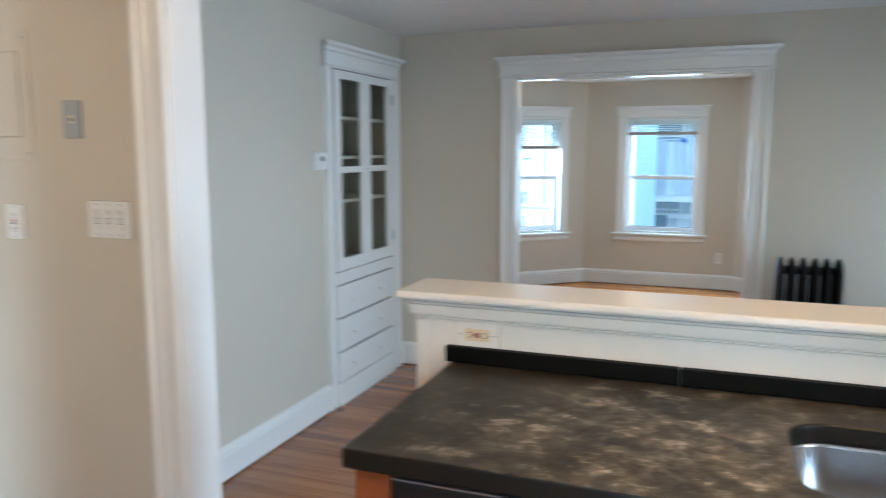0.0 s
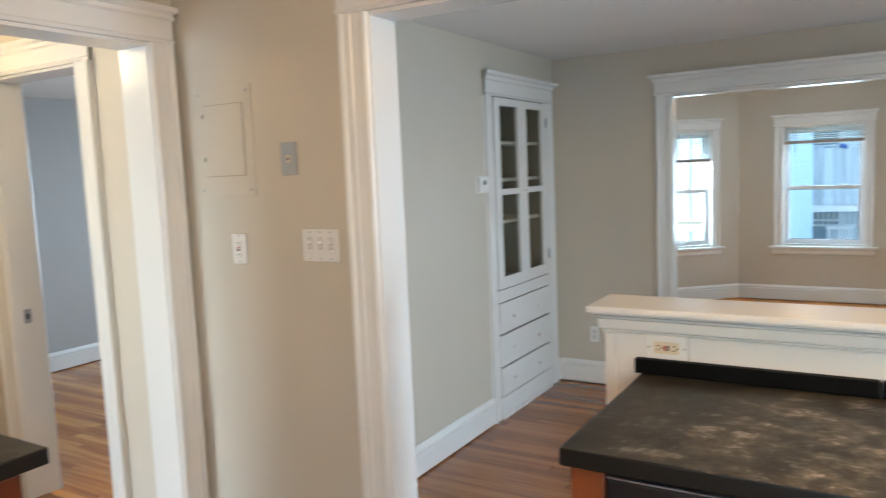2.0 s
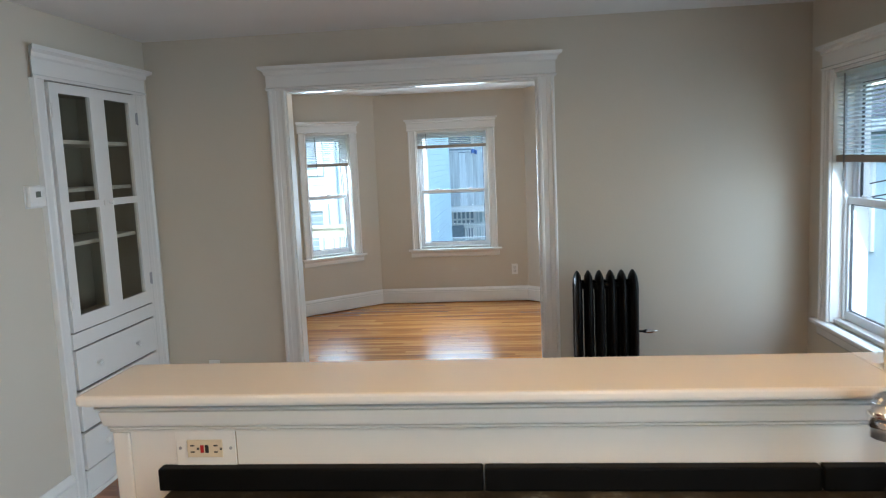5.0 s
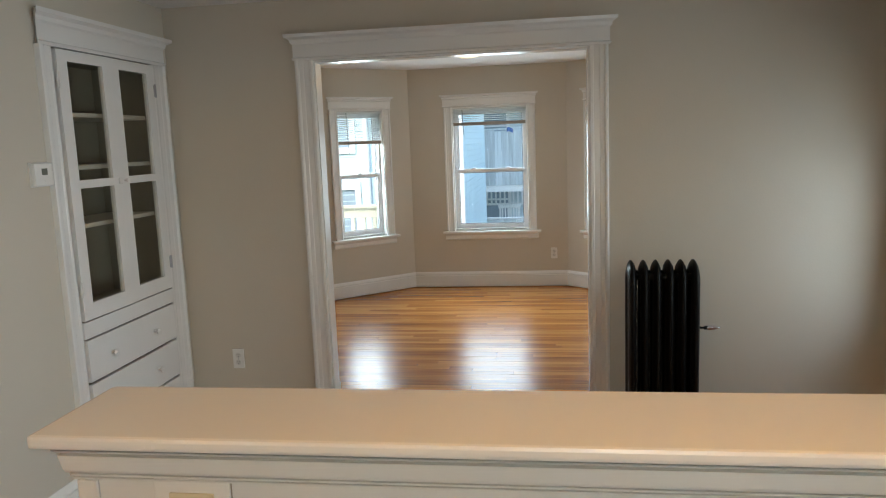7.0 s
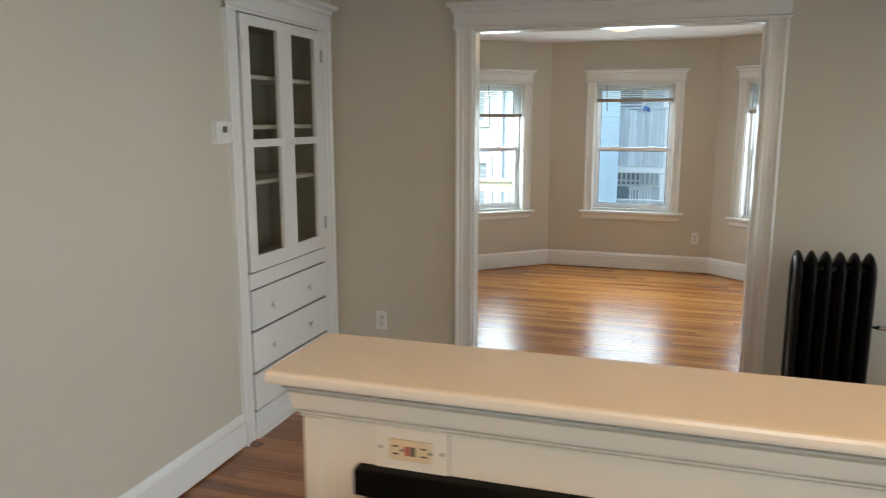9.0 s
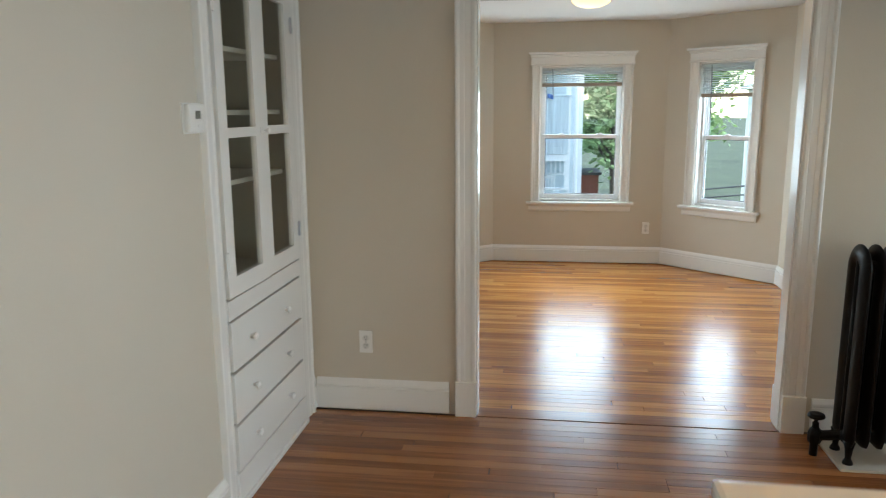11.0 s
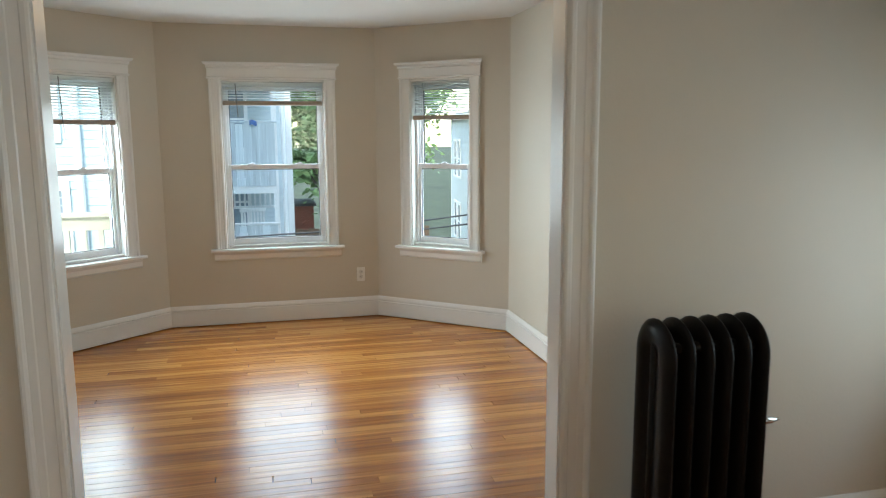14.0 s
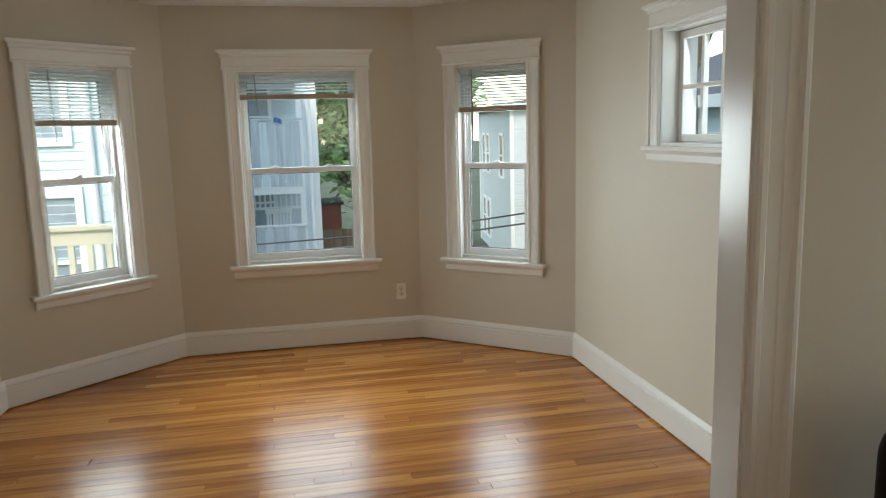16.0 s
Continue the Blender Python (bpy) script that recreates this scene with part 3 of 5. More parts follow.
# living room
wall("wall_living_west", along_y(LX0, YF1, -1), BAY_Y0 - YF1, HL, OUT)
SW = (6.170, 6.905, 1.365, 1.905)
wall("wall_living_east", along_y(LX1, YF1, 1), BAY_Y0 - YF1, HL, OUT, [(SW[0] - YF1, SW[1] - YF1, SW[2], SW[3])])
CW, WZ0, WZ1, SIDE_W = 0.785, 0.600, 1.885, 0.520
cl = BAY_X1 - BAY_X0
CX = -0.275
wall("wall_bay_middle", along_x(BAY_X0, BAY_Y1), cl, HL, OUT, [(CX - BAY_X0 - CW / 2, CX - BAY_X0 + CW / 2, WZ0, WZ1)])


def bay_wall(name, p0, p1):
    """Slanted bay wall from p0 to p1, room on its right hand."""
    d = Vector((*p1, 0)) - Vector((*p0, 0))
    n = Vector((-d.y, d.x, 0)).normalized()
    m = axes((*p0, 0), d, n, UP)
    wall(name, m, d.length, HL, OUT, [(d.length / 2 - SIDE_W / 2, d.length / 2 + SIDE_W / 2, WZ0, WZ1)])
    mid = axes((Vector((*p0, 0)) + Vector((*p1, 0))) / 2, d, n, UP)
    return mid, d.normalized(), n, d.length


mL, dL, nL, lenL = bay_wall("wall_bay_west", (LX0, BAY_Y0), (BAY_X0, BAY_Y1))
mR, dR, nR, lenR = bay_wall("wall_bay_east", (BAY_X1, BAY_Y1), (LX1, BAY_Y0))
# posts that fill the outer angles of the bay
for nm, p in (("wall_corner_1", (LX0 - 0.10, BAY_Y0 + 0.05)), ("wall_corner_2", (BAY_X0 - 0.06, BAY_Y1 + 0.105)), ("wall_corner_3", (BAY_X1 + 0.06, BAY_Y1 + 0.105)), ("wall_corner_4", (LX1 + 0.10, BAY_Y0 + 0.05))):
    bm = bmesh.new()
    lathe(bm, [(0.075, 0), (0.075, HL)], Matrix.Translation((*p, 0)), 12)
    structure(nm, bm, M_WALL, "corner post behind the bay walls")

window("window_1", mL, SIDE_W, WZ0, WZ1, OUT, blind_to=1.550, meet=1.225)
window("window_2", along_x(CX, BAY_Y1), CW, WZ0, WZ1, OUT, blind_to=1.700, meet=1.225)
window("window_3", mR, SIDE_W, WZ0, WZ1, OUT, blind_to=1.585, meet=1.225)
window("window_4", axes((XR, DW_Y, 0), (0, -1, 0), (1, 0, 0), UP), DW_W, DW_Z0, DW_Z1, OUT, blind_to=1.470, meet=1.27)


# unseen second window, assumed from how bright the west wall is
window("window_6", axes((XR, DW_Y2, 0), (0, -1, 0), (1, 0, 0), UP), DW_W, DW_Z0, DW_Z1, OUT, blind_to=1.470, meet=1.27)


def small_window():
    w, z0, z1 = SW[1] - SW[0], SW[2], SW[3]
    m = axes((LX1, (SW[0] + SW[1]) / 2, 0), (0, -1, 0), (1, 0, 0), UP)
    ob = thing("window_5", "small high white window divided by glazing bars, in a moulded casing", kind="structure", at=m)
    bm = bmesh.new()
    for a, b, c, d in ((-w / 2 - 0.002, -w / 2 + 0.014, z0, z1), (w / 2 - 0.014, w / 2 + 0.002, z0, z1), (-w / 2 + 0.014, w / 2 - 0.014, z1 - 0.014, z1 + 0.002), (-w / 2 + 0.014, w / 2 - 0.014, z0 - 0.002, z0 + 0.014)):
        box(bm, a, b, -0.001, OUT, c, d)
    part("window_frame", bm, M_TRIM, ob)
    for left in (True, False):
        bm = bmesh.new()
        org = (-w / 2 + 0.008 - 0.085, 0, 0) if left else (w / 2 - 0.008 + 0.085, 0, 0)
        prism(bm, casing_profile(0.085, 0.020), z0, z1, axes(org, (1 if left else -1, 0, 0), (0, -1, 0), UP))
        part("casing", bm, M_TRIM, ob)
    bm = bmesh.new()
    prism(bm, crown_profile(0.115, 0.046), -w / 2 - 0.063, w / 2 + 0.063, axes((0, 0, z1), UP, (0, -1, 0), X_AX), -1.0, 1.0)
    part("head_casing", bm, M_TRIM, ob)
    part("window_sill", boxed(-w / 2 - 0.11, w / 2 + 0.11, -0.045, 0.02, z0 - 0.022, z0, 0.006), M_TRIM, ob)
    bm = bmesh.new()
    prism(bm, [(0, 0), (0, 0.012), (0.012, 0.018), (0.04, 0.018), (0.055, 0.028), (0.055, 0)], -w / 2 - 0.095, w / 2 + 0.095, axes((0, 0, z0 - 0.077), UP, (0, -1, 0), X_AX))
    part("apron", bm, M_TRIM, ob)
    f = bmesh.new()
    a, b, c, d = -w / 2 + 0.016, w / 2 - 0.016, z0 + 0.016, z1 - 0.016
    y0, y1 = 0.085, 0.120
    r = 0.036
    for q in ((a, a + r, c, d), (b - r, b, c, d), (a + r, b - r, c, c + r), (a + r, b - r, d - r, d)):
        box(f, q[0], q[1], y0, y1, q[2], q[3], 0.004)
    s = part("sash", f, M_TRIM, ob)
    bars = bmesh.new()
    zc = (c + d) / 2
    gw = (b - a - 2 * r) / 4
    for k in (1, 2, 3):
        box(bars, a + r + k * gw - 0.010, a + r + k * gw + 0.010, y0 + 0.004, y1 - 0.004, c + r, d - r, 0.003)
    box(bars, a + r, b - r, y0 + 0.005, y1 - 0.005, zc - 0.010, zc + 0.010, 0.003)
    part("glazing_bar", bars, M_TRIM, s)
    for k in range(4):
        for lo, hi in ((c + r, zc - 0.010), (zc + 0.010, d - r)):
            p = part("pane", boxed(a + r + k * gw + 0.0105, a + r + (k + 1) * gw - 0.0105, 0.1005, 0.1035, lo + 0.0005, hi - 0.0005), M_GLASS, s)
            p.visible_shadow = False


small_window()

# kitchen, hall and bedroom shells
LOY0, LOY1 = 1.030, 1.815
wall("wall_kitchen_west", along_y(KX0, KY0, -1), YK0 - KY0, HD, 0.16, [(LOY0 - KY0, LOY1 - KY0, -1, 2.085)])
wall("wall_kitchen_south", along_x(KX0 - 0.16, KY0, -1), KX1 - KX0 + 0.32, HD, OUT, [(2.45, 3.45, 0.08, 2.06)])
# unseen slab added outside so no direct sun enters the south opening
structure("sun_block_slab", boxed(-0.6, 2.4, KY0 - OUT - 1.7, KY0 - OUT - 0.001, 2.32, 2.42), M_CEIL, "unseen slab that keeps sun out of the kitchen's south opening")
wall("wall_kitchen_east", along_y(KX1, KY0, 1), YK0 - KY0, HD, OUT, [(0.60 - KY0, 1.36 - KY0, 1.02, 1.80)])
# unseen window, added only to give the east kitchen lamp an opening
window("added_window_7", axes((KX1, 0.98, 0), (0, -1, 0), (1, 0, 0), UP), 0.76, 1.02, 1.80, OUT, meet=1.40)
cased_opening("door_opening_hall", axes((KX0, 0, 0), (0, 1, 0), (-1, 0, 0), UP), LOY0, LOY1, 2.085, 0.098, 0.16, label="white cased opening from kitchen to hall")
HX0 = -4.60
DOX0, DOX1, DOZ = -3.370, -2.650, 2.090
wall("wall_hall_north", along_x(HX0, 1.92), KX0 - 0.16 - HX0, HD, T, [(DOX0 - HX0, DOX1 - HX0, -1, DOZ)])
cased_opening("door_opening_bedroom", along_x(0, 1.92), DOX0, DOX1, DOZ, 0.112, T, plinth=0.0, label="white cased bedroom doorway with a crowned head")
wall("wall_hall_south", along_x(HX0, 0.55, -1), KX0 - 0.16 - HX0, HD, T, [(1.40, 2.25, -1, 2.05)])
wall("wall_back_room_west", along_y(HX0, KY0, -1), 2.11, HD, T)
wall("wall_back_room_south", along_x(HX0 - T, KY0, -1), KX0 - 0.16 - HX0 + T, HD, OUT, [(0.42, 1.82, 0.45, 2.06)])
wall("wall_hall_west", along_y(HX0, 0.41, -1), 1.65, HD, T)
BX0, BY1 = -5.74, 5.20
wall("wall_bedroom_west", along_y(BX0, 1.92, -1), BY1 - 1.92, HD, OUT, material=M_WALL_B, label="pale grey painted bedroom wall")
wall("wall_bedroom_north", along_x(BX0, BY1), KX0 - 0.16 - BX0, HD, OUT, [(1.3, 2.5, 0.6, 1.95)], material=M_WALL_B, label="pale grey painted bedroom wall")
wall("wall_bedroom_east", along_y(KX0 - 0.16, YK1, 1), BY1 - YK1, HD, 0.06, material=M_WALL_B, label="pale grey painted bedroom wall")
wall("wall_bedroom_south", along_x(BX0, 2.06, -1), HX0 - BX0, HD, T, material=M_WALL_B, label="pale grey painted bedroom wall")

# ceilings
structure("ceiling_kitchen", boxed(KX0 - 0.3, KX1 + 0.3, KY0 - 0.3, 1.99, HD, HD + 0.12), M_CEIL, "flat white painted ceiling")
structure("ceiling_dining", boxed(XL - 0.3, XR + 0.3, 1.99, 5.0, HD, HD + 0.12), M_CEIL, "flat white painted ceiling")
bm = bmesh.new()
prism(bm, [(LX0 - 0.3, 5.0), (LX1 + 0.3, 5.0), (LX1 + 0.3, BAY_Y0 + 0.12), (BAY_X1 + 0.1, BAY_Y1 + 0.26), (BAY_X0 - 0.1, BAY_Y1 + 0.26), (LX0 - 0.3, BAY_Y0 + 0.12)], HL, HL + 0.145)
structure("ceiling_living", bm, M_CEIL, "flat white painted ceiling")
structure("ceiling_back_room", boxed(HX0 - 0.3, KX0 - 0.3, KY0 - 0.3, 0.3, HD, HD + 0.12), M_CEIL, "flat white painted ceiling")
structure("ceiling_hall", boxed(HX0 - 0.3, KX0 - 0.3, 0.3, 1.99, HD, HD + 0.12), M_CEIL, "flat white painted ceiling")
structure("ceiling_bedroom", boxed(BX0 - 0.3, XL - 0.3, 1.99, BY1 + 0.3, HD, HD + 0.12), M_CEIL, "flat white painted ceiling")

# skirtings
baseboard("baseboard_1", (XL, YK1), (XL, 3.868), (1, 0))
baseboard("baseboard_2", (XL, 4.868), (XL, YF0), (1, 0))
baseboard("baseboard_3", (XL + 0.022, YF0), (LOX0 - 0.122, YF0), (0, -1))
baseboard("baseboard_4", (LOX1 + 0.122, YF0), (XR - 0.022, YF0), (0, -1))
baseboard("baseboard_5", (XR, YK1), (XR, YF0), (-1, 0))
k = math.tan(radians(20.5))
baseboard("baseboard_6", (BAY_X0, BAY_Y1), (BAY_X1, BAY_Y1), (0, -1), k, -k)
baseboard("baseboard_7", (LX0, BAY_Y0), (BAY_X0, BAY_Y1), (-nL.x, -nL.y), 0.44, -k)
baseboard("baseboard_8", (BAY_X1, BAY_Y1), (LX1, BAY_Y0), (-nR.x, -nR.y), k, -0.44)
baseboard("baseboard_9", (LX0, YF1), (LX0, BAY_Y0), (1, 0), 0, -0.44)
baseboard("baseboard_10", (LX1, YF1), (LX1, BAY_Y0), (-1, 0), 0, -0.44)
baseboard("baseboard_11", (KX0 + 0.03, YK0), (OPX0 - 0.107, YK0), (0, -1))
baseboard("baseboard_12", (KX0 - 0.16, 1.92), (DOX1 + 0.102, 1.92), (0, -1))
baseboard("baseboard_13", (BX0, 2.06), (BX0, BY1), (1, 0))
baseboard("baseboard_14", (BX0, BY1), (KX0 - 0.16, BY1), (0, -1))


# ---- floors under the boards ----
def subfloor(name, pts, label):
    bm = bmesh.new()
    prism(bm, pts, -0.12, -0.004)
    return structure(name, bm, M_GAP, label)


floor_dining = subfloor("floor_dining", [(XL - 0.14, YK0), (XR + 0.1, YK0), (XR + 0.1, 5.0), (XL - 0.14, 5.0)], "red oak strip floor, varnished, boards running across the room")
floor_living = subfloor("floor_living", [(LX0 - 0.15, 5.0), (LX1 + 0.15, 5.0), (LX1 + 0.15, BAY_Y0 + 0.1), (BAY_X1 + 0.1, BAY_Y1 + 0.15), (BAY_X0 - 0.1, BAY_Y1 + 0.15), (LX0 - 0.15, BAY_Y0 + 0.1)], "honey oak strip floor, glossy varnish, boards running across the room")
floor_kitchen = subfloor("floor_kitchen", [(HX0 - 0.1, KY0 - 0.1), (KX1 + 0.1, KY0 - 0.1), (KX1 + 0.1, YK0), (HX0 - 0.1, YK0)], "red oak strip floor of kitchen and hall")
floor_bedroom = subfloor("floor_bedroom", [(BX0 - 0.1, YK0), (XL - 0.14, YK0), (XL - 0.14, BY1 + 0.1), (BX0 - 0.1, BY1 + 0.1)], "honey oak strip floor of the bedroom")

# ---- built-in china cupboard ----
XF = -1.722


def china_cupboard():
    ob = thing("china_cupboard", "white built-in china cupboard with two glazed doors over three drawers", "cupboard")
    back = -2.075
    bm = bmesh.new()
    box(bm, back, back + 0.012, CAB_Y0 + 0.001, CAB_Y1 - 0.001, 0.02, 1.999)
    for y in (CAB_Y0 + 0.001, CAB_Y1 - 0.013):
        box(bm, back + 0.012, XF - 0.026, y, y + 0.012, 0.02, 1.999)
    box(bm, back + 0.012, XF - 0.026, CAB_Y0 + 0.013, CAB_Y1 - 0.013, 1.985, 1.999)
    box(bm, back + 0.012, XF - 0.026, CAB_Y0 + 0.013, CAB_Y1 - 0.013, 0.80, 0.812)
    part("carcass", bm, M_INSIDE, ob, "drab olive painted interior")
    for z in (1.215, 1.480, 1.715):
        part("shelf", boxed(back + 0.012, XF - 0.06, CAB_Y0 + 0.014, CAB_Y1 - 0.014, z, z + 0.020, 0.003), M_SHELF, ob)
    # face frame and casings
    def casing(y, left, w):
        bm = bmesh.new()
        prism(bm, casing_profile(w, 0.020), 0.0, 2.0, axes((XL, y, 0), (0, 1 if left else -1, 0), X_AX, UP))
        part("casing", bm, M_TRIM, ob)
    casing(3.868, True, 0.090)
    casing(4.868, False, 0.125)
    bm = bmesh.new()
    prism(bm, crown_profile(0.14, 0.055), 3.888, 4.848, axes((XL, 0, 1.998), UP, X_AX, Y_AX), -1.0, 1.0)
    part("head_casing", bm, M_TRIM, ob)
    part("kick_board", boxed(XF - 0.02, XF - 0.002, 3.958, 4.744, 0.0, 0.135, 0.002), M_TRIM, ob)
    part("kick_moulding", boxed(XF - 0.002, XF + 0.012, 3.958, 4.744, 0.0, 0.022, 0.004), M_TRIM, ob)
    part("rail", boxed(XF - 0.02, XF - 0.002, 3.958, 4.744, 0.738, 0.812, 0.002), M_TRIM, ob)
    for z in (0.142, 0.334, 0.540):
        h = 0.196 if z > 0.5 else (0.200 if z > 0.3 else 0.186)
        d = part("drawer", boxed(XF - 0.022, XF, 3.968, 4.734, z, z + h - 0.006, 0.003), M_TRIM, ob)
        for y in (4.140, 4.520):
            bm = bmesh.new()
            lathe(bm, [(0.010, 0), (0.006, 0.006), (0.007, 0.010), (0.016, 0.016), (0.015, 0.022), (0.002, 0.030)], axes((XF, y, z + h * 0.46), Y_AX, UP, X_AX), 8)
            part("knob", bm, M_PLASTIC, d, "white faceted knob")
    # doors: the leaf hinged on the near side stands a touch ajar
    def door(y0, y1, hinge_left, angle):
        hinge = Vector((XF, y0 if hinge_left else y1, 0))
        m = Matrix.Translation(hinge) @ pose(0, 0, 0, 0, 0, angle) @ Matrix.Translation(-hinge)
        z0, z1, st = 0.820, 1.990, 0.066
        zm = (1.400, 1.436)
        x0, x1 = XF - 0.022, XF + 0.001
        ys, zs = [y0, y0 + st, y1 - st, y1], [z0, z0 + 0.072, *zm, z1 - 0.046, z1]
        lights = ((zs[1], zs[2]), (zs[3], zs[4]))
        bm = slab_grid(ys, zs, x1 - x0, lambda u, z: not (ys[1] < u < ys[2] and any(a < z < b for a, b in lights)), m @ axes((x1, 0, 0), Y_AX, (-1, 0, 0), UP))
        dr = part("door", bm, M_TRIM, ob)
        for c, d in ((z0 + 0.0725, zm[0] - 0.0005), (zm[1] + 0.0005, z1 - 0.0465)):
            part("pane", boxed(x0 + 0.008, x0 + 0.011, y0 + st + 0.0005, y1 - st - 0.0005, c, d, 0, m), M_OLDGLASS, dr, "old rippled glass pane")
        for z in (0.960, 1.862):
            y = y0 - 0.010 if hinge_left else y1 - 0.006
            bm = bmesh.new()
            box(bm, XF, XF + 0.004, y, y + 0.022, z - 0.03, z + 0.03, 0.001)
            lathe(bm, [(0.005, -0.034), (0.005, 0.034)], Matrix.Translation((XF + 0.006, y + 0.011, z)), 10)
            part("hinge", bm, M_TRIM if hinge_left else M_NICKEL, dr)
        return dr
    left = door(3.968, 4.346, True, -1.2)
    right = door(4.352, 4.734, False, 0.4)
    bm = bmesh.new()
    lathe(bm, [(0.006, 0), (0.005, 0.010), (0.012, 0.016), (0.010, 0.024), (0.002, 0.028)], axes((XF + 0.001, 4.378, 1.418), Y_AX, UP, X_AX), 12)
    part("latch_knob", bm, M_PLASTIC, right)
    part("latch_plate", boxed(XF + 0.009, XF + 0.014, 4.318, 4.344, 1.404, 1.432, 0.002), M_TRIM, left)


china_cupboard()

# ---- half wall with cap ----
HW_X0, HW_X1 = -0.385, 0.999


def half_wall():
    ob = thing("half_wall", "white panelled half wall with a broad painted cap in the cased opening", kind="structure")
    part("body", boxed(HW_X0, HW_X1, 2.002, 2.112, 0, 1.082, 0.002), M_TRIM, ob)
    part("wall_panel", boxed(HW_X1 + 0.0015, 1.96, 1.996, 2.0035, 0.9, 1.0815), M_TRIM, ob)
    bm = bmesh.new()
    prism(bm, casing_profile(0.118), 1.1625, 2.075, axes((1.118, 2.004, 0), (-1, 0, 0), (0, -1, 0), UP))
    part("post_casing", bm, M_TRIM, ob)
    part("wall_ledge", boxed(HW_X1 - 0.0015, 1.96, 1.958, 2.0035, 1.142, 1.162, 0.005), M_TRIM, ob)
    bm = bmesh.new()
    box(bm, HW_X0 - 0.001, HW_X0 + 0.030, 1.994, 2.002, 0, 1.0815, 0.003)
    part("corner_bead", bm, M_TRIM, ob)
    bm = bmesh.new()
    box(bm, HW_X0 - 0.045, HW_X1 - 0.002, 1.958, 2.172, 1.142, 1.162, 0.006)
    # its horn runs on behind the casing of the post
    box(bm, HW_X1 - 0.006, HW_X1 + 0.125, 2.094, 2.172, 1.142, 1.162, 0.004)
    part("cap", bm, M_TRIM, ob, "cream-lit painted timber cap")
    # bed moulding under the cap on both faces and round the free end
    prof = [(0, 0), (0, 0.006), (0.003, 0.007), (0.0035, 0.003), (0.006, 0.003), (0.0065, 0.009), (0.0095, 0.010), (0.010, 0.005), (0.013, 0.005), (0.0135, 0.013), (0.018, 0.015), (0.041, 0.019), (0.0415, 0.010), (0.046, 0.010), (0.0465, 0.021), (0.051, 0.025), (0.0515, 0.016), (0.0555, 0.016), (0.056, 0.030), (0.060, 0.032), (0.060, 0)]
    for nm, o, out, d, l in (("bed_moulding", (HW_X0, 2.002, 1.082), (0, -1, 0), X_AX, 1.96 - HW_X0), ("bed_moulding", (HW_X0, 2.112, 1.082), (0, 1, 0), X_AX, HW_X1 - HW_X0), ("bed_moulding", (HW_X0, 2.002, 1.082), (-1, 0, 0), Y_AX, 0.110)):
        bm = bmesh.new()
        prism(bm, prof, 0, l, axes(o, UP, out, d), -1.0, 1.0 if d == Y_AX else 0.0)
        part(nm, bm, M_TRIM, ob)
    bm = bmesh.new()
    box(bm, HW_X0, HW_X1, 2.010, 2.104, 1.0825, 1.1415)
    part("cap_bearer", bm, M_TRIM, ob)


half_wall()

# ---- kitchen worktop, base units, sink ----
CZ = 0.975


def rounded_loop(cx, cy, hx, hy, r, z, n=10):
    pts = []
    for qx, qy, a0 in ((1, 1, 0), (-1, 1, 90), (-1, -1, 180), (1, -1, 270)):
        for k in range(n + 1):
            a = radians(a0 + 90 * k / n)
            pts.append((cx + qx * (hx - r) + r * math.cos(a), cy + qy * (hy - r) + r * math.sin(a), z))
    return pts


SINK = (0.905, 1.652, 0.385, 0.178)


def worktop():
    x0, x1, y0, y1 = -0.280, 1.900, 1.376, 1.990
    cx, cy, hx, hy = SINK
    bm = bmesh.new()
    inner = rounded_loop(cx, cy, hx, hy, 0.085, 0)
    outer = []
    for x, y, _ in inner:
        # a point of the edge for each point of the cut-out
        dx, dy = x - cx, y - cy
        k = min(((x1 if dx > 0 else x0) - cx) / dx if abs(dx) > 1e-6 else 1e9, ((y1 if dy > 0 else y0) - cy) / dy if abs(dy) > 1e-6 else 1e9)
        outer.append([cx + k * dx, cy + k * dy])
    for c in ((x0, y0), (x1, y0), (x0, y1), (x1, y1)):
        i = min(range(len(outer)), key=lambda j: (outer[j][0] - c[0]) ** 2 + (outer[j][1] - c[1]) ** 2)
        outer[i] = list(c)
    n = len(inner)
    rings = []
    for loop, z in ((inner, CZ - 0.040), (inner, CZ - 0.003), (inner, CZ), (outer, CZ), (outer, CZ - 0.040)):
        grow = 0.003 if (loop is inner and z == CZ) else 0.0
        rings.append([bm.verts.new((p[0] + math.copysign(grow, p[0] - cx), p[1] + math.copysign(grow, p[1] - cy), z)) for p in loop])
    rings.append(rings[0])
    for a, b in zip(rings, rings[1:]):
        for k in range(n):
            bm.faces.new((a[k], a[(k + 1) % n], b[(k + 1) % n], b[k]))
    ob = to_object("worktop", bm, M_COUNTER)
    bev = ob.modifiers.new("edge", "BEVEL")
    bev.width, bev.segments, bev.limit_method, bev.angle_limit = 0.005, 2, "ANGLE", radians(50)
    tagged(ob, "worn dark stone worktop with pale stains and rings", "worktop")
    up = thing("upstand", "low black stone upstand along the back of the worktop", "upstand")
    for a, b in ((-0.296, 0.298), (0.301, 0.868), (0.871, 1.9)):
        part("stone_strip", boxed(a, b, 1.975, 2.001, CZ + 0.001, 1.018, 0.004), M_SPLASH, up)


worktop()


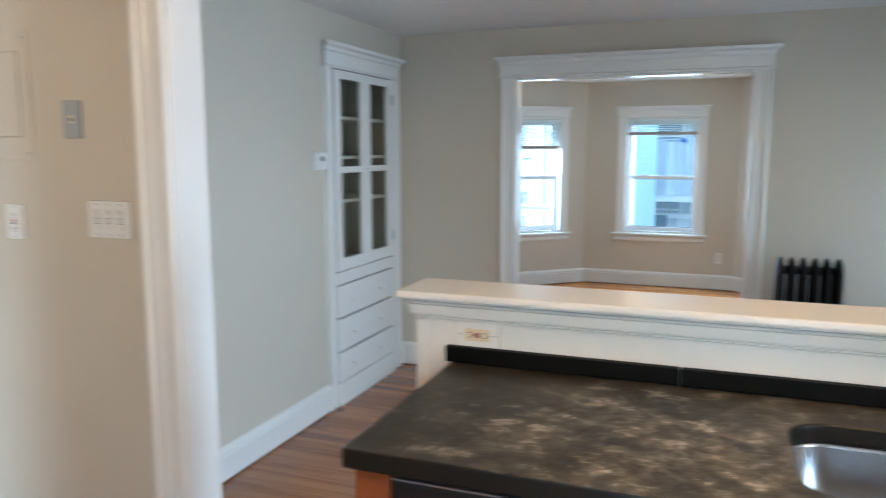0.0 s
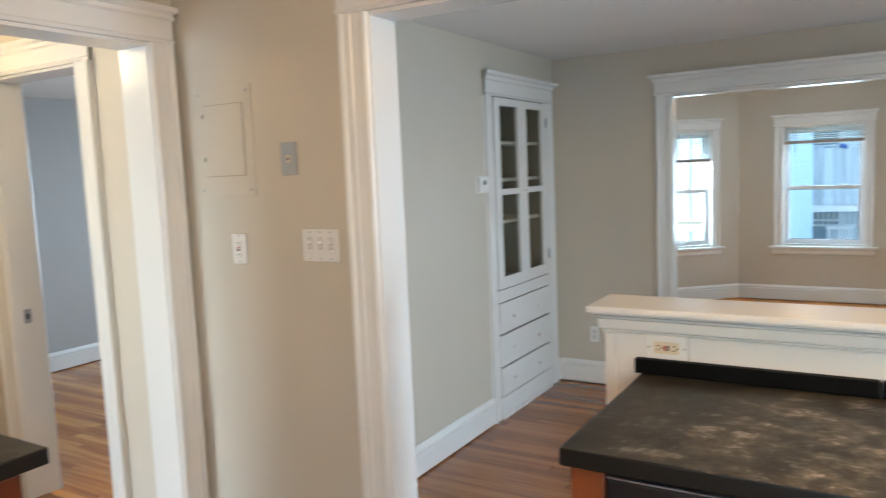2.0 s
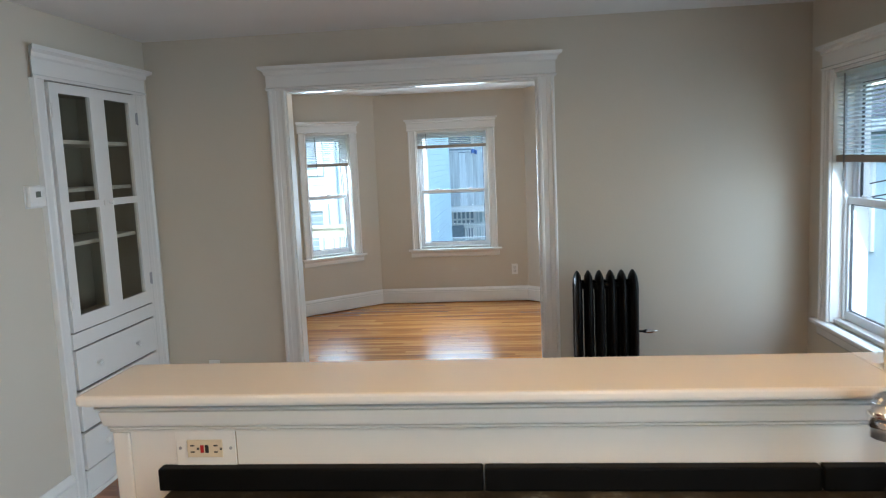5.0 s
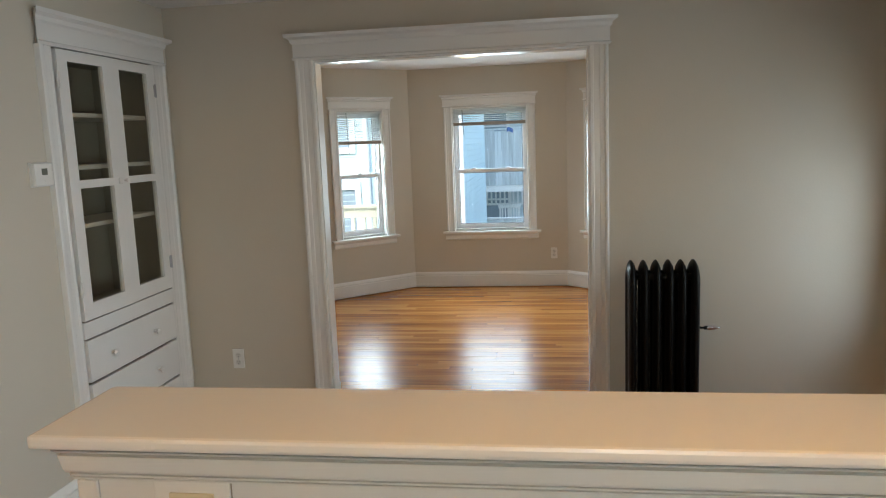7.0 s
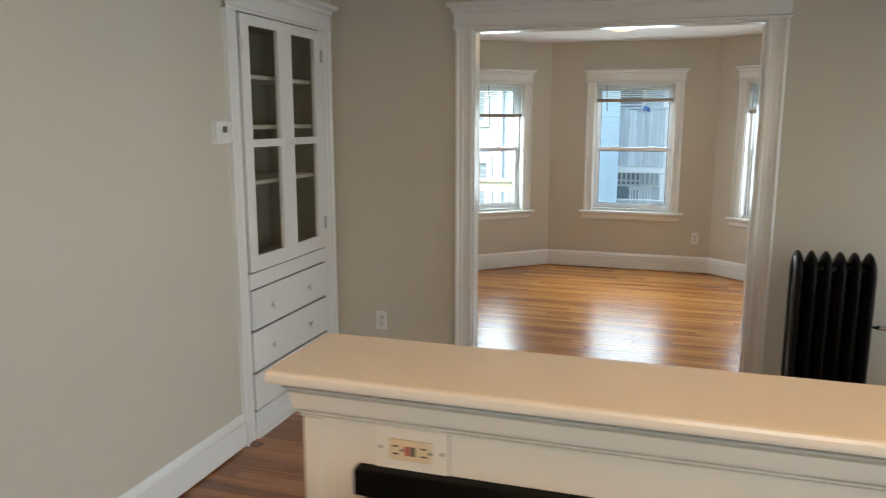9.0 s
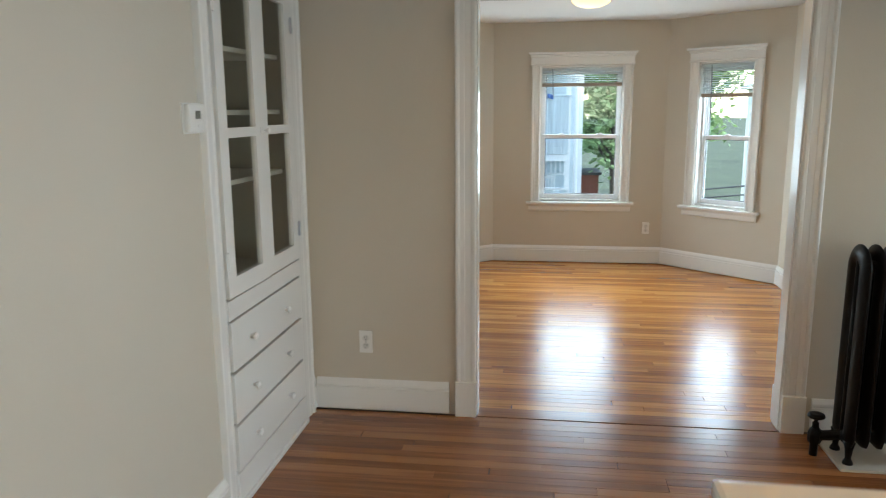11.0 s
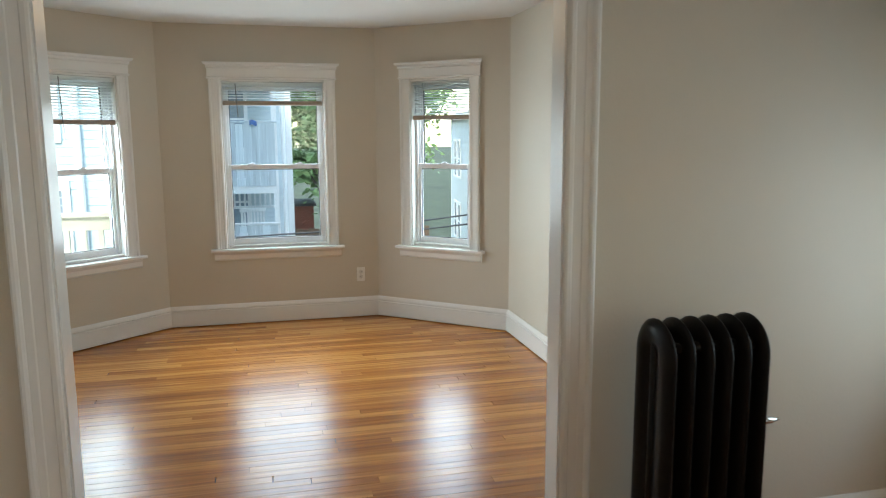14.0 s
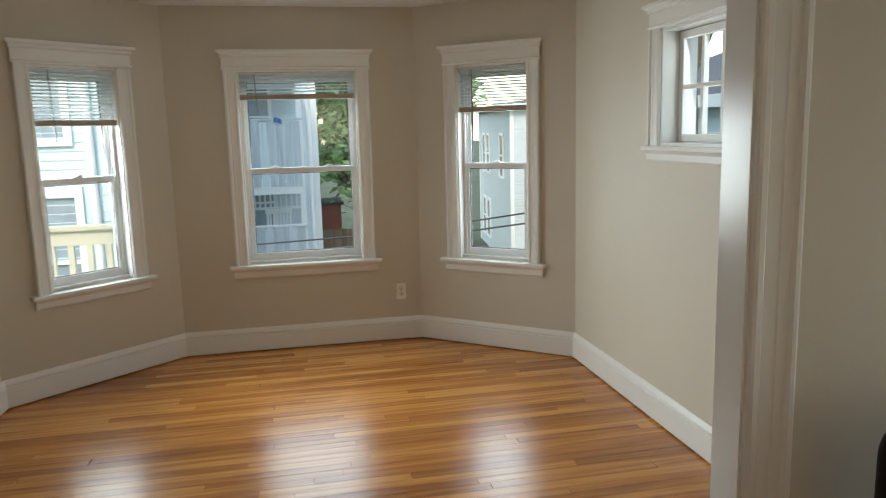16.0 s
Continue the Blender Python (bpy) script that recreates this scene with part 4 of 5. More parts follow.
def sink():
    cx, cy, hx, hy = SINK
    ob = thing("kitchen_sink", "stainless steel undermount sink basin under the worktop", "sink")
    bm = bmesh.new()
    rings = []
    for grow, z, r in ((0.025, CZ - 0.041, 0.10), (0.004, CZ - 0.041, 0.09), (0.002, CZ - 0.05, 0.088), (-0.012, CZ - 0.17, 0.08), (-0.05, CZ - 0.205, 0.06), (-0.12, CZ - 0.210, 0.02)):
        rings.append([bm.verts.new(p) for p in rounded_loop(cx, cy, hx + grow, hy + grow, r, z)])
    for a, b in zip(rings, rings[1:]):
        for k in range(len(a)):
            bm.faces.new((a[k], a[(k + 1) % len(a)], b[(k + 1) % len(a)], b[k]))
    bm.faces.new(rings[-1])
    part("basin", bm, M_STEEL, ob, smooth=True)
    bm = bmesh.new()
    lathe(bm, [(0.044, 0), (0.042, 0.004), (0.030, 0.002), (0.004, 0.001)], Matrix.Translation((cx, cy, CZ - 0.2095)), 24)
    part("strainer", bm, M_CHROME, ob)


sink()


def faucet():
    x, y = 0.962, 1.905
    ob = thing("kitchen_faucet", "polished chrome single-lever kitchen faucet standing on the worktop", "faucet", at=Matrix.Translation((x, y, CZ)))
    bm = bmesh.new()
    lathe(bm, [(0.029, 0), (0.030, 0.003), (0.030, 0.010), (0.0275, 0.013), (0.026, 0.014)], None, 28)
    part("base_ring", bm, M_CHROME, ob, smooth=True)
    bm = bmesh.new()
    lathe(bm, [(0.026, 0.014), (0.0265, 0.06), (0.026, 0.11), (0.0255, 0.150), (0.025, 0.160)], None, 28)
    part("body", bm, M_CHROME, ob, smooth=True)
    bm = bmesh.new()
    lathe(bm, [(0.0245, 0.160), (0.0255, 0.163), (0.0255, 0.172), (0.023, 0.188), (0.017, 0.204), (0.010, 0.216), (0.003, 0.222)], None, 28)
    hub = part("lever_hub", bm, M_CHROME, ob, smooth=True)
    bm = bmesh.new()
    tube(bm, [(0.0, 0.0, 0.200), (-0.001, 0.002, 0.218), (-0.004, 0.004, 0.234), (-0.009, 0.002, 0.246), (-0.018, -0.004, 0.250), (-0.027, -0.010, 0.246)], [0.012, 0.0085, 0.006, 0.0055, 0.007, 0.006], 14, 0.75)
    part("lever", bm, M_CHROME, hub, smooth=True)
    # the spout leaves the body low down, climbs across it and ends in a fat head over the basin
    bm = bmesh.new()
    tube(bm, [(0.001, -0.003, 0.050), (-0.003, -0.006, 0.100), (-0.012, -0.014, 0.145), (-0.028, -0.028, 0.172), (-0.045, -0.042, 0.182), (-0.058, -0.053, 0.172), (-0.064, -0.058, 0.156)], [0.020, 0.0235, 0.0245, 0.026, 0.0285, 0.027, 0.018], 22)
    sp = part("spout", bm, M_CHROME, ob, smooth=True)
    bm = bmesh.new()
    tube(bm, [(-0.050, -0.046, 0.164), (-0.052, -0.048, 0.140)], [0.0235, 0.0225], 20)
    part("aerator", bm, M_NICKEL, sp, smooth=True)


faucet()


def panelled(bm, x0, x1, y, z0, z1, out=-1):
    """A framed cabinet front with a raised field, on the plane y."""
    w = 0.055
    d = 0.018
    a, b = sorted((y, y + out * d))
    for q in ((x0, x0 + w, z0, z1), (x1 - w, x1, z0, z1), (x0 + w, x1 - w, z0, z0 + w), (x0 + w, x1 - w, z1 - w, z1)):
        box(bm, q[0], q[1], a, b, q[2], q[3], 0.002)
    a, b = sorted((y, y + out * 0.010))
    box(bm, x0 + w, x1 - w, a, b, z0 + w, z1 - w, 0.004)


def base_units():
    ob = thing("end_panel", "cherry-stained end panel of the peninsula under the worktop", "cabinet panel")
    part("panel", boxed(-0.265, -0.192, 1.404, 1.995, 0.0, CZ - 0.041, 0.002), M_CHERRY, ob)
    dw = thing("dishwasher", "black built-in dishwasher with a control strip under the worktop", "dishwasher")
    part("tub", boxed(-0.186, 0.408, 1.440, 1.990, 0.02, CZ - 0.048), M_BLACK, dw)
    part("door", boxed(-0.186, 0.408, 1.408, 1.4395, 0.12, 0.795, 0.006), M_BLACK, dw)
    part("trim_strip", boxed(-0.186, 0.408, 1.400, 1.4395, 0.9155, 0.9185), M_NICKEL, dw)
    cp = part("control_panel", boxed(-0.186, 0.408, 1.402, 1.4395, 0.800, 0.915, 0.008), M_BLACK, dw)
    part("handle_recess", boxed(-0.07, 0.29, 1.392, 1.4015, 0.868, 0.890, 0.004), M_SLOT, cp)
    part("button_strip", boxed(-0.165, 0.385, 1.398, 1.4015, 0.815, 0.850, 0.002), M_LCD, cp)
    part("kick_plate", boxed(-0.186, 0.408, 1.46, 1.48, 0.0, 0.02), M_BLACK, dw)
    txt = bpy.data.curves.new("cycle_label", "FONT")
    txt.body = "Cycles"
    txt.size = 0.016
    txt.extrude = 0.0003
    tx = new("cycle_label", txt)
    tx.matrix_world = axes((-0.10, 1.3975, 0.826), X_AX, UP, (0, -1, 0))
    tx.parent = cp
    txt.materials.append(M_PLASTIC)
    su = thing("sink_base_unit", "cherry-stained sink base cabinet under the worktop", "cabinet")
    part("carcass", boxed(0.412, 1.40, 1.424, 1.990, 0.0, CZ - 0.245), M_CHERRY, su)
    bm = bmesh.new()
    box(bm, 0.412, 1.40, 1.424, 1.440, CZ - 0.2445, CZ - 0.041)
    part("apron_rail", bm, M_CHERRY, su)
    for a, b in ((0.416, 0.903), (0.909, 1.396)):
        bm = bmesh.new()
        panelled(bm, a, b, 1.4235, 0.11, 0.70)
        part("door", bm, M_CHERRY, su)


base_units()


def west_units():
    # base run with its own worktop, ending short of the hall opening
    for k, (a, b) in enumerate(((-1.690, -0.9), (-0.896, -0.02), (-0.016, 0.862))):
        ob = thing("base_cabinet", "cherry-stained base cabinet with a drawer over a door", "cabinet", "base cabinets along the kitchen wall")
        part("body", boxed(-2.035, -1.395, a, b, 0.0, CZ - 0.041, 0.002), M_CHERRY, ob)
        m = axes((0, 0, 0), Y_AX, (-1, 0, 0), UP)
        bm = bmesh.new()
        box(bm, -1.3945, -1.376, a + 0.008, b - 0.008, 0.735, 0.915, 0.004)
        part("drawer_front", bm, M_CHERRY, ob)
        bm = bmesh.new()
        panelled(bm, a + 0.008, b - 0.008, 1.3945, 0.11, 0.725, -1)
        for v in bm.verts:
            v.co = Vector((-v.co.y, v.co.x, v.co.z))
        part("door", bm, M_CHERRY, ob)
    wt = to_object("worktop", boxed(-2.038, -1.322, -1.69, 0.893, CZ - 0.040, CZ, 0.005), M_COUNTER)
    tagged(wt, "dark stone worktop over the cherry base cabinets", "worktop")
    us = to_object("upstand", boxed(-2.038, -2.012, -1.69, 0.888, CZ + 0.001, 1.05, 0.004), M_SPLASH)
    tagged(us, "low black stone upstand against the kitchen wall", "upstand")
    for a, b in ((-1.690, -0.82), (-0.816, 0.02), (0.024, 0.860)):
        ob = thing("wall_cabinet", "cherry-stained wall cabinet with a panelled door", "cabinet", "wall cabinets in the kitchen")
        part("body", boxed(-2.037, -1.690, a, b, 1.425, 2.25, 0.002), M_CHERRY, ob)
        bm = bmesh.new()
        panelled(bm, a + 0.004, b - 0.004, 1.6895, 1.430, 2.245, -1)
        for v in bm.verts:
            v.co = Vector((-v.co.y, v.co.x, v.co.z))
        part("door", bm, M_CHERRY, ob)


west_units()


# ---- radiator ----
def radiator():
    ob = thing("radiator", "black-painted cast-iron column radiator standing against the wall", "radiator")
    cy, hy, z0, z1 = 4.665, 0.104, 0.075, 0.942

    def outline(inset, n=14):
        r = hy - inset
        zt = z1 - hy
        zb = z0 + 0.05
        pts = [(cy + r * math.cos(math.pi * k / n), zt + r * math.sin(math.pi * k / n)) for k in range(n + 1)]
        rb = min(r, 0.045)
        pts += [(cy - r, zb + inset * 0.3)] + [(cy - r + rb - rb * math.cos(a), zb - (rb - 0.0) * math.sin(a) + inset * 0.6) for a in (radians(45), radians(90))]
        pts += [(cy + r - rb + rb * math.cos(a), zb - rb * math.sin(a) + inset * 0.6) for a in (radians(90), radians(45))] + [(cy + r, zb + inset * 0.3)]
        return pts
    n_sec, pitch, x0 = 6, 0.0584, 0.695
    for s in range(n_sec):
        xc = x0 + s * pitch
        bm = bmesh.new()
        rings = []
        for inset, dx in ((0.074, -0.008), (0.066, -0.016), (0.046, -0.0215), (0.024, -0.0175), (0.008, -0.0095), (0.0, -0.003), (0.0, 0.003), (0.008, 0.0095), (0.024, 0.0175), (0.046, 0.0215), (0.066, 0.016), (0.074, 0.008)):
            rings.append([bm.verts.new((xc + dx, y, z)) for y, z in outline(inset)])
        for a, b in zip(rings, rings[1:]):
            for k in range(len(a)):
                bm.faces.new((a[k], a[(k + 1) % len(a)], b[(k + 1) % len(a)], b[k]))
        bm.faces.new(rings[0])
        bm.faces.new(rings[-1])
        sec = part("section", bm, M_RAD, ob, smooth=True)
        # inner column
        bm = bmesh.new()
        tube(bm, [(xc, cy, z0 + 0.06), (xc, cy, z1 - 0.06)], [0.016, 0.016], 12)
        part("column", bm, M_RAD, sec, smooth=True)
        if s in (0, n_sec - 1):
            for y in (cy - 0.07, cy + 0.07):
                bm = bmesh.new()
                lathe(bm, [(0.022, 0.0122), (0.020, 0.022), (0.012, 0.036), (0.016, 0.075), (0.024, 0.11)], Matrix.Translation((xc, y, 0)), 12)
                part("foot", bm, M_RAD, ob, smooth=True)
    for z in (z0 + 0.075, z1 - 0.075):
        for y in (cy - 0.05, cy + 0.05):
            bm = bmesh.new()
            tube(bm, [(x0, y, z), (x0 + (n_sec - 1) * pitch, y, z)], [0.017, 0.017], 12)
            part("hub", bm, M_RAD, ob, smooth=True)
    # steam valve at the near end, with its pipe and hand wheel
    v = thing("radiator_valve", "black steam valve with a hand wheel beside the radiator foot", "valve")
    bm = bmesh.new()
    tube(bm, [(0.590, 4.690, 0.0), (0.590, 4.690, 0.10)], [0.017, 0.017], 12)
    part("riser_pipe", bm, M_RAD, v, smooth=True)
    bm = bmesh.new()
    lathe(bm, [(0.026, 0.060), (0.030, 0.075), (0.030, 0.10), (0.024, 0.118), (0.014, 0.128), (0.014, 0.150), (0.008, 0.152), (0.008, 0.175)], Matrix.Translation((0.590, 4.690, 0)), 10)
    tube(bm, [(0.590, 4.690, 0.088), (0.690, 4.665, 0.110)], [0.022, 0.024], 10)
    part("valve_body", bm, M_RAD, v)
    bm = bmesh.new()
    lathe(bm, [(0.010, 0.170), (0.030, 0.172), (0.036, 0.178), (0.034, 0.188), (0.024, 0.192), (0.008, 0.190)], Matrix.Translation((0.590, 4.690, 0)), 16)
    part("hand_wheel", bm, M_RAD, v, smooth=True)
    bm = bmesh.new()
    a = axes((x0 + 5 * pitch + 0.022, 4.665, 0.605), UP, Y_AX, X_AX)
    lathe(bm, [(0.006, 0), (0.006, 0.030), (0.011, 0.032), (0.013, 0.060), (0.011, 0.080), (0.006, 0.092), (0.004, 0.108)], a, 12)
    part("air_vent", bm, M_CHROME, ob, "chrome air vent", smooth=True)


radiator()
M_MARBLE = mat("pale marble, dusty", (0.56, 0.52, 0.44), 0.45, vary=0.14, scale=7.0, bump=0.1)
slab = to_object("radiator_slab", boxed(0.648, 1.055, 4.538, 4.906, 0.0008, 0.012, 0.002), M_MARBLE)
tagged(slab, "pale marble slab on the floorboards under the black radiator", "slab")


# ---- plates, switches and devices ----
def plate(name, m, w, h, label, category, gangs=(), material=M_PLASTIC):
    """Cover plate on a wall: local x across, z up, y out of the wall. gangs: functions that add the devices."""
    ob = thing(name, label, category, at=m)
    # rim just wider than the plate; its dark colour draws the plate's shadow line
    part("plate_shade_rim", boxed(-w / 2 - 0.0012, w / 2 + 0.0012, 0.0, 0.0008, -h / 2 - 0.0012, h / 2 + 0.0012), M_SHADE_LINE, ob)
    part("cover_plate", boxed(-w / 2, w / 2, 0.0008, 0.006, -h / 2, h / 2, 0.002), material, ob)
    for g in gangs:
        g(ob)
    return ob


def screw(ob, x, z):
    bm = bmesh.new()
    lathe(bm, [(0.0032, 0.006), (0.0028, 0.0072), (0.0004, 0.0074)], axes((x, 0, z), X_AX, (0, 0, -1), Y_AX), 10)
    part("screw", bm, M_NICKEL, ob)


def receptacle(z):
    def add(ob):
        bm = bmesh.new()
        lathe(bm, [(0.0165, 0.006), (0.0165, 0.0085), (0.015, 0.009), (0.001, 0.009)], axes((0, 0, z), X_AX, (0, 0, -1), Y_AX), 18)
        face = part("receptacle", bm, M_DEVICE, ob)
        for x, h in ((-0.006, 0.008), (0.006, 0.0065)):
            part("slot", boxed(x - 0.001, x + 0.001, 0.0085, 0.0094, z + 0.001, z + 0.001 + h), M_SLOT, face)
        part("slot", boxed(-0.002, 0.002, 0.0085, 0.0094, z - 0.009, z - 0.005), M_SLOT, face)
    return add


def outlet(m, label):
    return plate("wall_outlet", m, 0.068, 0.115, label, "outlet", (receptacle(0.020), receptacle(-0.020), lambda ob: screw(ob, 0, 0)))


def gfci(rot, material):
    """A ground-fault receptacle, upright or lying on its side."""
    def add(ob):
        r = pose(0, 0, 0, 0, rot, 0)
        face = part("receptacle", boxed(-0.0165, 0.0165, 0.006, 0.0095, -0.0335, 0.0335, 0.0015, r), material, ob)
        for s in (-1, 1):
            for x in (-0.006, 0.006):
                part("slot", boxed(x - 0.0012, x + 0.0012, 0.0095, 0.0102, s * 0.022 - 0.003, s * 0.022 + 0.005, 0, r), M_SLOT, face)
            part("slot", boxed(-0.002, 0.002, 0.0095, 0.0102, s * 0.022 - 0.011, s * 0.022 - 0.007, 0, r), M_SLOT, face)
        part("test_button", boxed(-0.007, 0.007, 0.0095, 0.0112, 0.0015, 0.0075, 0, r), M_RED, face, "red button")
        part("reset_button", boxed(-0.007, 0.007, 0.0095, 0.0112, -0.0075, -0.0015, 0, r), M_SLOT, face, "black button")
        for z in (-0.048, 0.048):
            p = r @ Vector((0, 0, z))
            screw(ob, p.x, p.z)
    return add


FACE_S = lambda x, y, z: axes((x, y, z), (-1, 0, 0), (0, -1, 0), UP)  # on a wall that looks to -y
FACE_E = lambda x, y, z: axes((x, y, z), (0, 1, 0), (1, 0, 0), UP)    # on a wall that looks to +x

outlet(FACE_S(-1.464, YF0, 0.360), "white duplex outlet low on the dining room wall")
outlet(FACE_S(0.366, BAY_Y1, 0.350), "white duplex outlet low on the bay wall")
plate("wall_outlet", FACE_S(-0.211, 2.002, 1.050), 0.114, 0.073, "white plate with ivory ground-fault outlet on its side", "outlet", (gfci(90, M_IVORY),))
plate("wall_outlet", FACE_S(-1.757, YK0, 1.306), 0.071, 0.112, "white ground-fault outlet on the kitchen wall", "outlet", (gfci(0, M_PLASTIC),))


def toggles(ob):
    for x in (-0.046, 0.0, 0.046):
        g = part("switch_frame", boxed(x - 0.012, x + 0.012, 0.006, 0.0075, -0.028, 0.030, 0.001), M_DEVICE, ob)
        part("toggle", boxed(x - 0.004, x + 0.004, 0.0075, 0.019, 0.006, 0.015, 0.002), M_PLASTIC, g)
        part("gap", boxed(x - 0.0095, x + 0.0095, 0.0075, 0.0079, 0.0035, 0.0045), M_SLOT, g)
        part("slider", boxed(x - 0.008, x + 0.008, 0.0075, 0.010, -0.026, -0.014, 0.001), M_PLASTIC, g)
        part("gap", boxed(x - 0.0095, x + 0.0095, 0.0075, 0.0079, -0.0125, -0.0115), M_SLOT, g)
        for z in (-0.046, 0.046):
            screw(ob, x, z)


plate("light_switch", FACE_S(-1.3625, YK0, 1.325), 0.161, 0.112, "white triple switch plate with three toggles and sliders", "switch", (toggles,))


def jack(ob):
    part("jack_frame", boxed(-0.010, 0.010, 0.006, 0.008, -0.012, 0.012, 0.001), M_IVORY, ob)
    part("jack_hole", boxed(-0.005, 0.005, 0.008, 0.0086, -0.006, 0.005), M_SLOT, ob)
    for z in (-0.042, -0.027, 0.030, 0.042):
        screw(ob, 0, z)


plate("phone_jack_plate", FACE_S(-1.485, YK0, 1.627), 0.070, 0.113, "brushed steel telephone jack plate on the kitchen wall", "wall plate", (jack,), M_NICKEL)


def breaker_panel():
    ob = thing("breaker_panel", "electrical panel cover painted over in the wall colour", "electrical panel", at=FACE_S(-1.797, YK0, 1.703))
    part("cover", boxed(-0.147, 0.147, 0.0, 0.005, -0.200, 0.200, 0.002), M_WALL, ob)
    # sheet behind the door, darkened to paint the shade in its gap
    part("door_shade_line", boxed(-0.1045, 0.1045, 0.005, 0.0056, -0.1275, 0.1375), M_SHADE_LINE, ob)
    d = part("door", boxed(-0.102, 0.102, 0.0056, 0.0085, -0.125, 0.135, 0.001), M_WALL, ob)
    part("door_latch", boxed(-0.092, -0.074, 0.0085, 0.0105, -0.02, 0.006, 0.001), M_WALL, d)
    for x in (-0.125, 0.125):
        for z in (-0.178, 0.178):
            bm = bmesh.new()
            lathe(bm, [(0.005, 0.005), (0.0045, 0.008), (0.001, 0.0085)], axes((x, 0, z), X_AX, (0, 0, -1), Y_AX), 10)
            part("screw", bm, M_NICKEL, ob)
    for z in (-0.07, 0.09):
        part("hinge", boxed(0.100, 0.106, 0.005, 0.010, z, z + 0.016), M_SLOT, ob)


breaker_panel()


def thermostat():
    ob = thing("thermostat", "white wall thermostat with a small grey display beside the cupboard", "thermostat", at=FACE_E(XL, 3.808, 1.474))
    part("back_plate", boxed(-0.058, 0.058, 0.0, 0.006, -0.050, 0.050, 0.002), M_PLASTIC, ob)
    part("body", boxed(-0.055, 0.055, 0.006, 0.028, -0.047, 0.047, 0.007), M_PLASTIC, ob)
    part("display", boxed(-0.016, 0.018, 0.028, 0.0288, -0.002, 0.024), M_LCD, ob)
    for z in (-0.008, 0.012, 0.026):
        part("button", boxed(0.030, 0.044, 0.028, 0.030, z - 0.004, z + 0.004, 0.001), M_PLASTIC, ob)
    part("button", boxed(-0.004, 0.008, 0.028, 0.030, -0.030, -0.020, 0.001), M_PLASTIC, ob)


thermostat()


def strike_plate():
    ob = thing("strike_plate", "brass strike plate let into the bedroom door jamb", "strike plate", at=axes((DOX0 + 0.018, 1.985, 0.93), Y_AX, X_AX, UP))
    part("plate", boxed(-0.018, 0.018, 0, 0.002, -0.035, 0.035, 0.0008), M_NICKEL, ob)
    part("bolt_hole", boxed(-0.007, 0.007, 0.002, 0.0024, -0.014, 0.012), M_SLOT, ob)


strike_plate()


# ---- ceiling lamps ----
def ceiling_lamp(x, y, z, r, label):
    ob = thing("ceiling_light", label, "ceiling light", "flush ceiling lights", at=Matrix.Translation((x, y, z)))
    bm = bmesh.new()
    lathe(bm, [(r * 1.02, 0), (r * 1.05, -0.008), (r * 1.0, -0.022), (r * 0.7, -0.024)], None, 32)
    part("pan", bm, M_BRASS, ob, smooth=True)
    bm = bmesh.new()
    lathe(bm, [(r * 0.97, -0.024), (r * 0.985, -0.032), (r * 0.93, -0.050), (r * 0.75, -0.072), (r * 0.45, -0.087), (r * 0.12, -0.092), (0.001, -0.092)], None, 36)
    part("bowl", bm, M_BOWL, ob, "lit frosted glass bowl", smooth=True)
    bm = bmesh.new()
    for k in range(3):
        a = radians(20 + 120 * k)
        box(bm, r * 0.95, r * 1.04, -0.006, 0.006, -0.044, -0.018, 0.002, pose(0, 0, 0, 0, 0, math.degrees(a)))
    part("clip", bm, M_BRASS, ob)


ceiling_lamp(0.150, 3.45, HD, 0.125, "flush ceiling light, lit frosted bowl, in the dining room")
ceiling_lamp(-0.300, 7.03, HL, 0.145, "flush ceiling light, lit frosted bowl, in the living room")
ceiling_lamp(-0.55, 0.30, HD, 0.145, "flush ceiling light, lit frosted bowl, in the kitchen")
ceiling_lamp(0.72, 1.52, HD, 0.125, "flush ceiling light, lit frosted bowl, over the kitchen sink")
ceiling_lamp(-3.10, 1.25, HD, 0.125, "flush ceiling light, lit frosted bowl, in the hall")


# ---- outside: yards and neighbouring houses ----
GZ = -4.2
M_GRASS = mat("rough grass and dirt", (0.075, 0.085, 0.04), 0.9, vary=0.5, scale=1.4, bump=0.4, bump_scale=12)
M_SIDE_W = siding_mat("pale blue-white clapboard", (0.55, 0.66, 0.68), 0.105)
M_SIDE_G = siding_mat("light grey clapboard", (0.58, 0.64, 0.65), 0.10)
M_SIDE_C = siding_mat("cream clapboard", (0.50, 0.54, 0.54), 0.12)
M_EXT_TRIM = mat("exterior white paint", (0.80, 0.80, 0.79), 0.5, vary=0.06)
M_PORCH = mat("cream porch rail paint", (0.74, 0.70, 0.56), 0.5, vary=0.06)
M_GREYWOOD = wood("weathered grey fence board", (0.38, 0.42, 0.44), (0.55, 0.60, 0.62), (0.66, 0.71, 0.73), 2, 0.8, 0.0, grain=0.6)
M_ROOF = mat("asphalt shingle", (0.10, 0.10, 0.105), 0.9, vary=0.3, scale=9)
M_DARKPANE = mat("dark house window", (0.30, 0.36, 0.40), 0.15, vary=0.2)
M_LEAF = mat("green leaves", (0.31, 0.44, 0.19), 0.55, vary=0.5, scale=1.2)
M_LEAF_Y = mat("yellowing leaves", (0.32, 0.20, 0.05), 0.55, vary=0.4, scale=1.2)
M_BARK = mat("bark", (0.10, 0.085, 0.07), 0.9, vary=0.3, scale=14, bump=0.6)
M_BRICKRED = mat("red painted shed boards", (0.25, 0.085, 0.055), 0.7, vary=0.2, scale=4)
